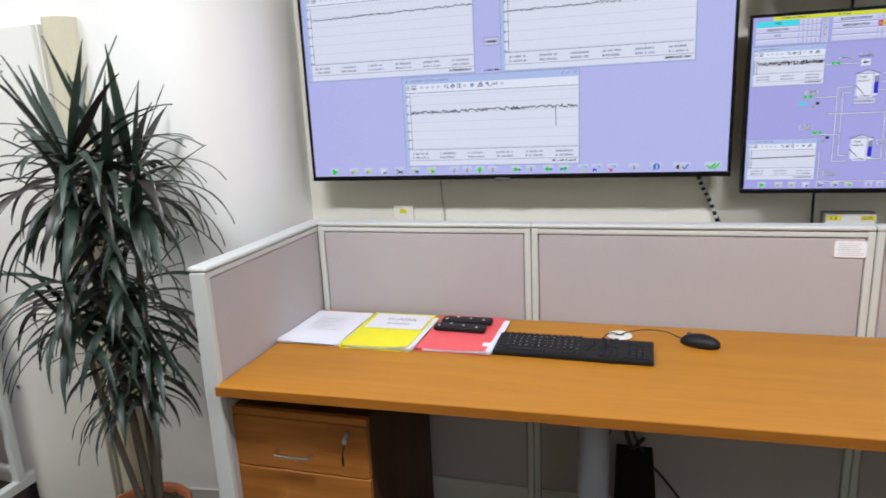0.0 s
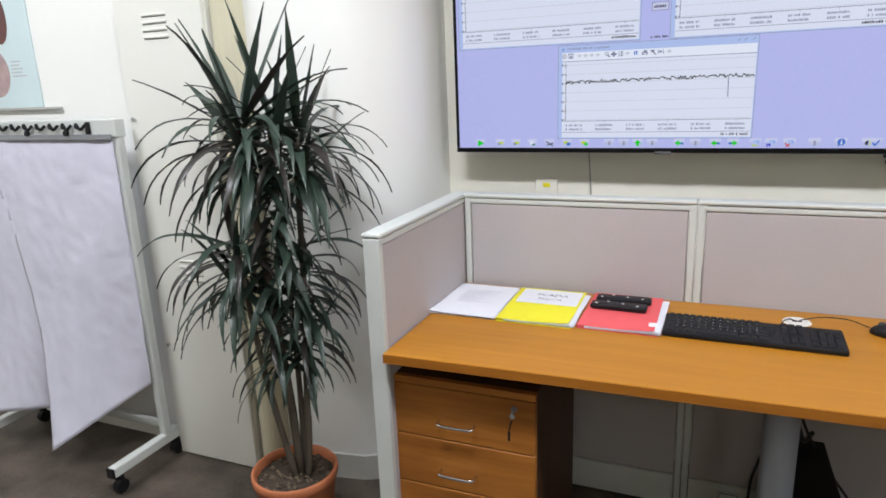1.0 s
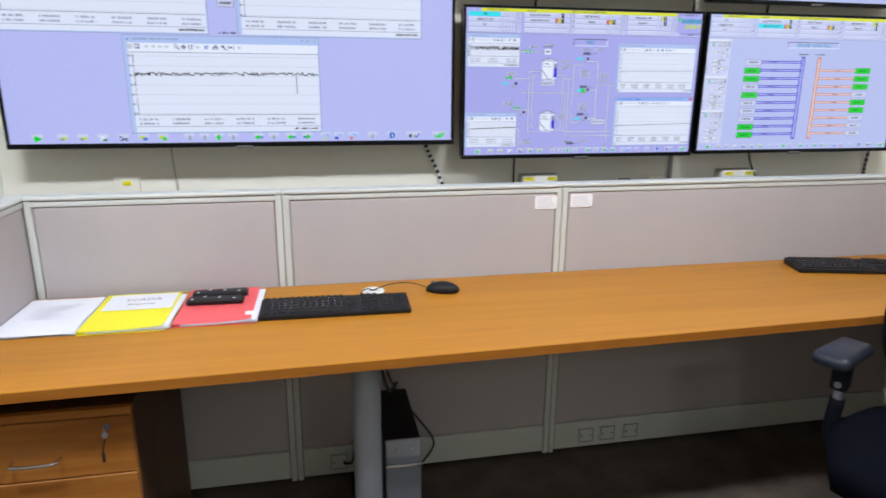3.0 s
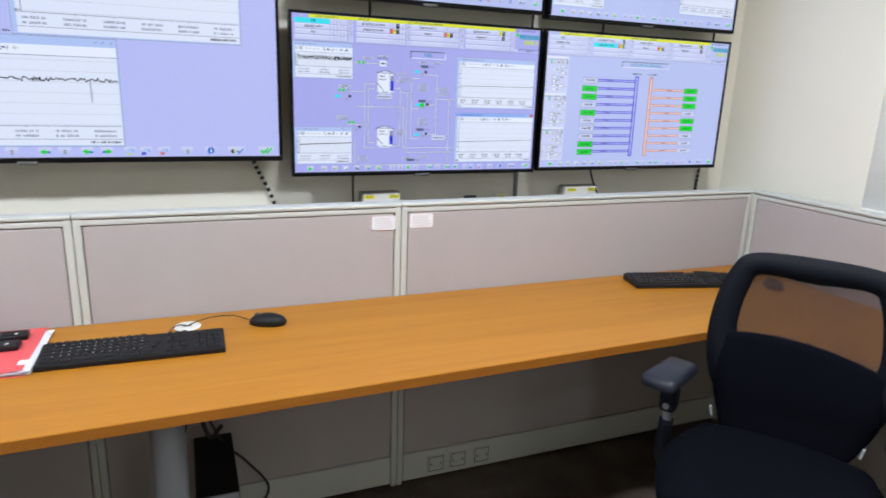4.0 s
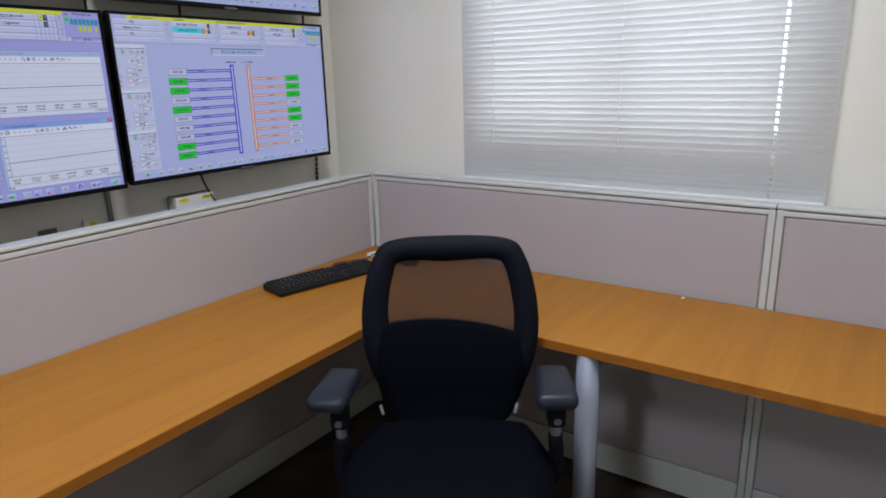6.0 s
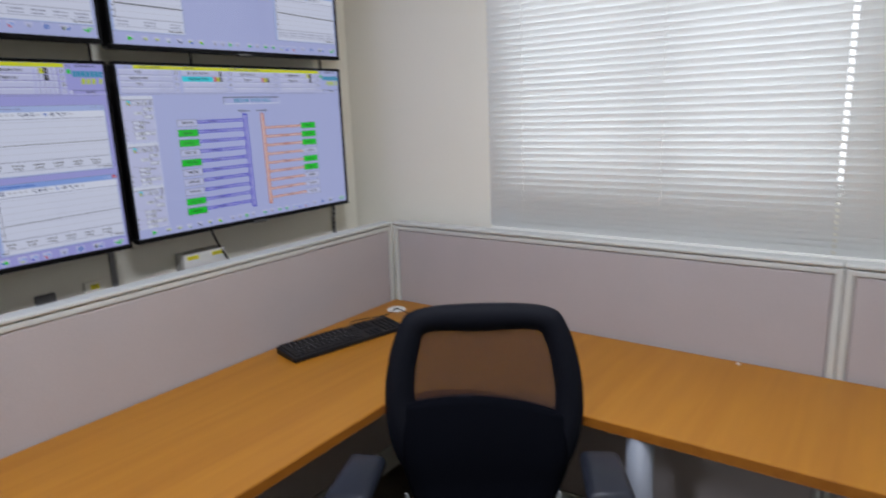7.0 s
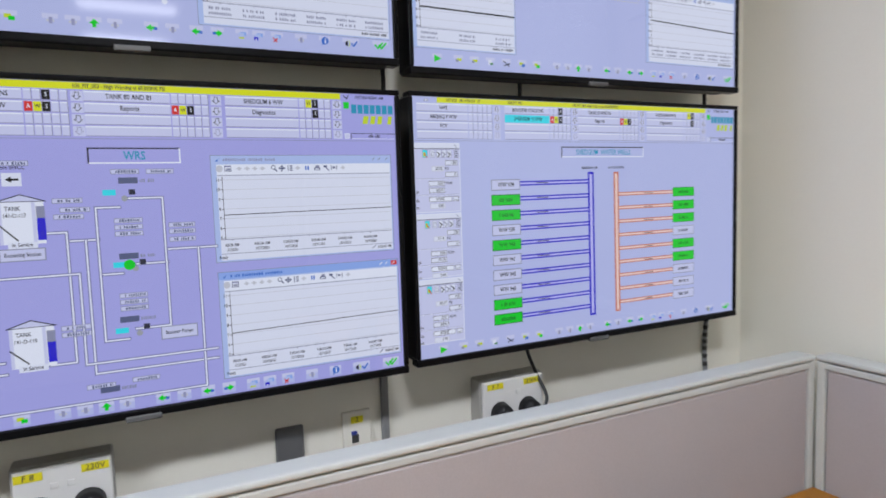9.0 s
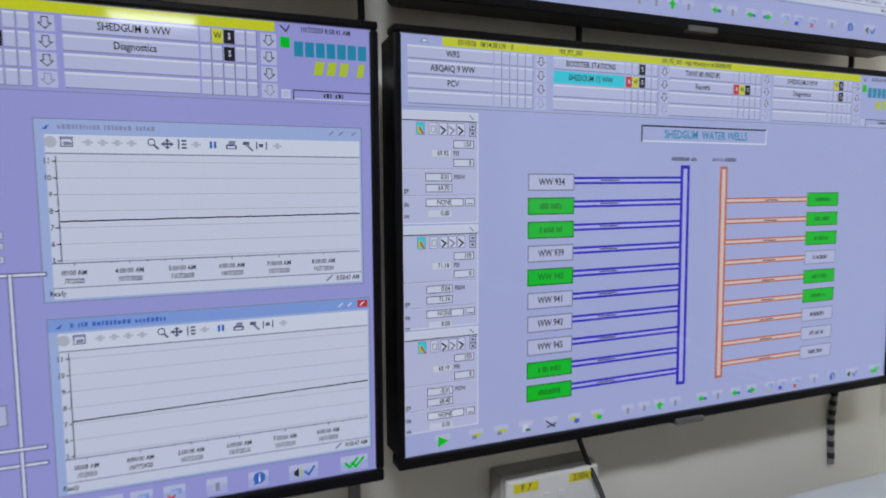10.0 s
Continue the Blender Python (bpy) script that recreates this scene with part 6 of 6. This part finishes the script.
duct = tagged(base("pipe_duct", -1.745, LEFTWALL, 0), "half-round beige painted duct running up the wall", "duct")
bm = bmesh.new()
arc = [(0.059 * math.cos(math.pi * k / 12), -0.062 * math.sin(math.pi * k / 12)) for k in range(13)]
lo, hi = ([bm.verts.new((x, y - 0.0008, z)) for x, y in arc] for z in (0.0, 1.785))
for k in range(12):
    bm.faces.new((lo[k], lo[k + 1], hi[k + 1], hi[k]))
bm.faces.new(hi), bm.faces.new(lo[::-1]), bm.faces.new((lo[0], hi[0], hi[12], lo[12]))
bmesh.ops.recalc_face_normals(bm, faces=bm.faces)
part("cover", bm, DUCT, duct, smooth=False)

FX, FY = -2.205, 1.615
chart_stand = tagged(base("flip_chart", FX - 0.40, FY, 0), "grey metal flip-chart stand on castors with large white paper sheets", "flip chart")
for x in (0.40, -0.40):
    part("upright", box(x - 0.016, -0.016, 0.10, x + 0.016, 0.016, 1.30, 0.003), ALU, chart_stand)
    part("foot_bar", box(x - 0.018, -0.265, 0.075, x + 0.018, 0.085, 0.115, 0.004), ALU, chart_stand)
    part("end_cap", box(x - 0.019, -0.272, 0.0745, x + 0.019, -0.2652, 0.1155, 0.002), BLACK, chart_stand)
    for y in (-0.235, 0.045):
        part("castor", cyl((x - 0.013, y, 0.026), (x + 0.013, y, 0.026), 0.026, seg=18), BLACK, chart_stand)
        part("castor_fork", box(x - 0.017, y - 0.008, 0.045, x + 0.017, y + 0.008, 0.0748, 0.002), BLACK, chart_stand)
part("cross_bar", box(-0.384, -0.010, 0.150, 0.384, 0.010, 0.172, 0.003), ALU, chart_stand)
part("cross_bar", box(-0.384, 0.06, 0.085, 0.384, 0.08, 0.105, 0.003), ALU, chart_stand)
part("top_rail", box(-0.418, -0.020, 1.300, 0.418, 0.024, 1.365, 0.005, 2), ALU, chart_stand)
part("paper_clamp", box(-0.40, -0.030, 1.292, 0.40, -0.0205, 1.312, 0.003), STEEL, chart_stand)
part("clip_block", box(0.278, -0.030, 1.312, 0.298, -0.0203, 1.356, 0.002), BLACK, chart_stand)
for k in range(9):
    x = 0.255 - k * 0.07
    bm = tube(curve_pts([(x - 0.026, -0.026, 1.337), (x - 0.012, -0.034, 1.350), (x + 0.004, -0.034, 1.330), (x + 0.022, -0.026, 1.345)], 4), 0.0055, 6)
    add_box(bm, x - 0.03, -0.028, 1.330, x - 0.018, -0.0205, 1.348, 0.002)
    part("hook", bm, BLACK, chart_stand)
    if k % 3 == 1:
        part("knob", cyl((x, -0.040, 1.318), (x, -0.0305, 1.318), 0.011, seg=12), BLACK, chart_stand)
for k, (x0, x1, z0l, z0r, curl, bulge) in enumerate(((-0.39, 0.386, 0.34, 0.40, 0.02, 0.0), (-0.39, 0.06, 0.17, 0.20, 0.16, 0.05), (-0.33, 0.396, 0.085, 0.345, 0.20, 0.05))):
    bm = bmesh.new()
    bmesh.ops.create_grid(bm, x_segments=48, y_segments=64, size=0.5)
    for v in bm.verts:
        u, w = v.co.x + 0.5, 0.5 - v.co.y
        zb = z0l + (z0r - z0l) * u
        x = x0 + (x1 - x0) * u + (0.0, 0.03, 0.36)[k] * (1 - u) * w
        z = 1.296 + (zb - 1.296) * w
        y = -0.0195 - 0.0012 * k - curl * (w ** 2.2) * (1 - u) ** 1.2 - bulge * math.sin(math.pi * u) * w * 0.5
        y += 0.005 * math.sin(7 * u + 9 * w + k) * w + 0.0035 * noise.noise(Vector((u * 7 + w * 3, w * 9, k * 3.3)))
        y += 0.0045 * abs(noise.noise(Vector((u * 5 + w * 6, w * 15 - u * 5, 7 + k)))) + 0.0018 * abs(noise.noise(Vector((u * 16 - w * 9, w * 30, k))))
        v.co = (x, y, z)
    r = bmesh.ops.extrude_face_region(bm, geom=list(bm.faces))
    bmesh.ops.translate(bm, vec=(0, 0.0006, 0), verts=[g for g in r["geom"] if isinstance(g, bmesh.types.BMVert)])
    bmesh.ops.recalc_face_normals(bm, faces=bm.faces)
    part("paper_sheet", bm, CHART_PAPER, chart_stand, smooth=True)

poster = tagged(base("wall_poster", -3.06, LEFTWALL, 1.40), "pale blue wall poster with dark round pictures and small print", "poster")
PALE = material("pale blue poster print", (0.60, 0.72, 0.74), 0.4, grain=0.02, scale=30, blotch=0.05)
part("sheet", box(-0.36, -0.006, 0.012, 0.345, -0.0005, 0.80, 0.001), PALE, poster)
part("bottom_strip", box(-0.36, -0.016, 0.0, 0.45, -0.0005, 0.011, 0.002), GREY_BOX, poster)
PIC = material("dark red-brown picture print", (0.13, 0.05, 0.05), 0.4, grain=0.4, scale=22, blotch=0.2, blotch_scale=14)
PIC2 = material("grey-pink picture print", (0.42, 0.30, 0.30), 0.4, grain=0.4, scale=26, blotch=0.25, blotch_scale=16)
for x, z, rx, rz, mt in ((0.17, 0.36, 0.055, 0.10, PIC), (0.10, 0.15, 0.085, 0.095, PIC2), (-0.12, 0.38, 0.06, 0.09, PIC2), (-0.15, 0.15, 0.08, 0.09, PIC), (0.16, 0.62, 0.08, 0.09, PIC2)):
    bm = bmesh.new()
    bm.faces.new([bm.verts.new((x + rx * math.cos(2 * math.pi * k / 28), -0.0066, z + rz * math.sin(2 * math.pi * k / 28))) for k in range(28)])
    bmesh.ops.recalc_face_normals(bm, faces=bm.faces)
    part("picture", bm, mt, poster)
bm = bmesh.new()
for r in range(5):
    add_box(bm, 0.20, -0.0068, 0.19 - 0.014 * r, 0.20 + (0.06, 0.05, 0.07, 0.06, 0.085)[r], -0.0062, 0.194 - 0.014 * r)
part("small_print", bm, GREY_INK, poster)

# ---- the potted plant ----
POT = (-1.448, 1.445)
plant = tagged(base("potted_dracaena", *POT, 0), "tall potted dragon plant with drooping dark strap leaves in terracotta", "plant")
pot = part("pot", lathe([(0.0, 0.012), (0.098, 0.012), (0.102, 0.004), (0.106, 0.010), (0.134, 0.190), (0.139, 0.194), (0.142, 0.205), (0.142, 0.222), (0.138, 0.227), (0.131, 0.225), (0.127, 0.205), (0.124, 0.190)], 44), TERRA, plant, "round terracotta pot with a thick rim", smooth=True)
bm = bmesh.new()
bmesh.ops.create_circle(bm, cap_ends=True, segments=40, radius=0.126)
bmesh.ops.triangulate(bm, faces=bm.faces)
bmesh.ops.subdivide_edges(bm, edges=bm.edges, cuts=5, use_grid_fill=True)
for v in bm.verts:
    v.co.z = 0.196 + 0.010 * noise.noise(v.co * 40) + 0.006 * noise.noise(v.co * 90)
part("soil", bm, SOIL, plant)
bm = bmesh.new()
rng = random.Random(8)
for k in range(70):
    a, r_ = rng.uniform(0, 6.28), 0.115 * math.sqrt(rng.random())
    s = rng.uniform(0.003, 0.008)
    m = Matrix.Translation((r_ * math.cos(a), r_ * math.sin(a), 0.202)) @ Euler((rng.random() * 6, rng.random() * 6, 0)).to_matrix().to_4x4()
    add_box(bm, -s, -s * 0.6, -s * 0.4, s, s * 0.6, s * 0.4, m=m)
part("soil_crumbs", bm, material("bark chips", (0.16, 0.12, 0.08), 0.9, grain=0.3, scale=60), plant)

LEAVES = []
for k in range(14):
    # each strap leaf leaves the stem at its own angle and bends over under its weight
    rng = random.Random(100 + k)
    e = radians((78, 70, 62, 54, 46, 38, 30, 22, 14, 4, -6, -18, 58, 34)[k])
    length = (0.38, 0.38, 0.37, 0.36, 0.36, 0.37, 0.37, 0.36, 0.35, 0.35, 0.34, 0.33, 0.37, 0.37)[k]
    sag = (0.1, 0.12, 0.25, 0.5, 1.0, 1.8, 2.9, 4.0, 5.0, 5.6, 5.6, 5.2, 2.0, 0.9)[k]
    steps = 11
    ds = length / steps
    x = z = 0.0
    pts = []
    for i in range(steps + 1):
        pts.append((x, z, e))
        e -= sag * ds * (0.3 + math.cos(e) ** 2) * (0.15 + 1.6 * (i / steps) ** 1.2) if e > radians(-84) else 0
        x, z = x + ds * math.cos(e), z + ds * math.sin(e)
    bm = bmesh.new()
    prev = None
    slim = 0.95 if k < 4 else 1.0
    for i, (x, z, a) in enumerate(pts):
        t = i / steps
        w = 0.0166 * slim * (0.55 + 0.45 * min(1, t / 0.25)) * (1 - max(0, (t - 0.35) / 0.65) ** 1.5) + 0.0004
        tw = 0.35 * t * rng.choice((-1, 1))
        nx, nz = -math.sin(a), math.cos(a)
        row = [bm.verts.new((x + nx * dz, s * w, z + nz * dz)) for s, dz in ((-1, 0.0035 + tw * w * 0.4), (0, 0), (1, 0.0035 - tw * w * 0.4))]
        if prev:
            for j in range(2):
                bm.faces.new((prev[j], prev[j + 1], row[j + 1], row[j]))
        prev = row
    LEAVES.append(mesh_of("leaf", bm, LEAF if k % 5 != 4 else LEAF_DRY, True))


def crown(x, y, z, count, seed, lo, hi, spread=0.05, scale=1.0, drop=0.0, spikes=0):
    rng = random.Random(seed)
    for k in range(count):
        f = (k + rng.random()) / count
        idx = min(11, max(0, int(lo + (hi - lo) * f ** 0.36 + rng.uniform(-1.4, 1.4))))
        if rng.random() < 0.10:
            idx = rng.choice((12, 13))
        if k < spikes:
            idx = (1, 3, 0, 2, 3, 4, 2)[k % 7]
        ob = new("leaf", LEAVES[idx])
        ob.parent = plant
        az = k * 2.39996 + rng.uniform(-0.35, 0.35)
        s = scale * rng.uniform(0.72, 1.12)
        zz = z + spread * (0.5 - f) * 2 - drop * f
        ob.matrix_local = Matrix.Translation((x + 0.012 * math.cos(az), y + 0.012 * math.sin(az), zz)) @ Euler((rng.uniform(-0.25, 0.25), rng.uniform(-0.10, 0.10), az)).to_matrix().to_4x4() @ Matrix.Diagonal((s, s * rng.uniform(0.8, 1.15), s, 1))


STEMS = (((0.018, 0.008), (-0.035, -0.028), 1.345, 0.014), ((0.004, -0.012), (-0.082, -0.065), 1.00, 0.011), ((0.044, 0.0), (0.070, 0.050), 0.710, 0.009), ((0.034, 0.018), (0.088, 0.070), 1.305, 0.012), ((0.022, 0.026), (0.020, 0.040), 1.345, 0.010))
for (x0, y0), (x1, y1), h, r in STEMS:
    rng = random.Random(int(h * 1000))
    pts = [(x0 + (x1 - x0) * t + 0.008 * math.sin(5 * t + h * 9), y0 + (y1 - y0) * t + 0.006 * math.cos(4 * t), 0.185 + (h - 0.185) * t) for t in [i / 14 for i in range(15)]]
    part("stem", tube(pts, [r * (1.0 - 0.25 * i / 14) * rng.uniform(0.93, 1.07) for i in range(15)], 10), BARK, plant, "pale brown ringed cane", smooth=True)
crown(-0.035, -0.028, 1.325, 70, 1, 0, 12, 0.045, 0.92, 0.08, 8)
crown(0.020, 0.040, 1.335, 36, 6, 0, 12, 0.040, 0.84, 0.06, 4)
crown(0.088, 0.070, 1.290, 62, 2, 0, 12, 0.045, 0.84, 0.08, 6)
crown(0.010, 0.000, 1.060, 46, 8, 7, 13, 0.060, 0.80, 0.12)
crown(-0.082, -0.065, 0.965, 56, 3, 3, 13, 0.045, 0.78, 0.08)
crown(0.070, 0.050, 0.920, 44, 5, 6, 13, 0.060, 0.72, 0.12)
crown(0.060, 0.045, 0.690, 32, 4, 4, 13, 0.035, 0.60, 0.06)
crown(-0.012, -0.020, 0.720, 34, 7, 5, 13, 0.050, 0.64, 0.10)
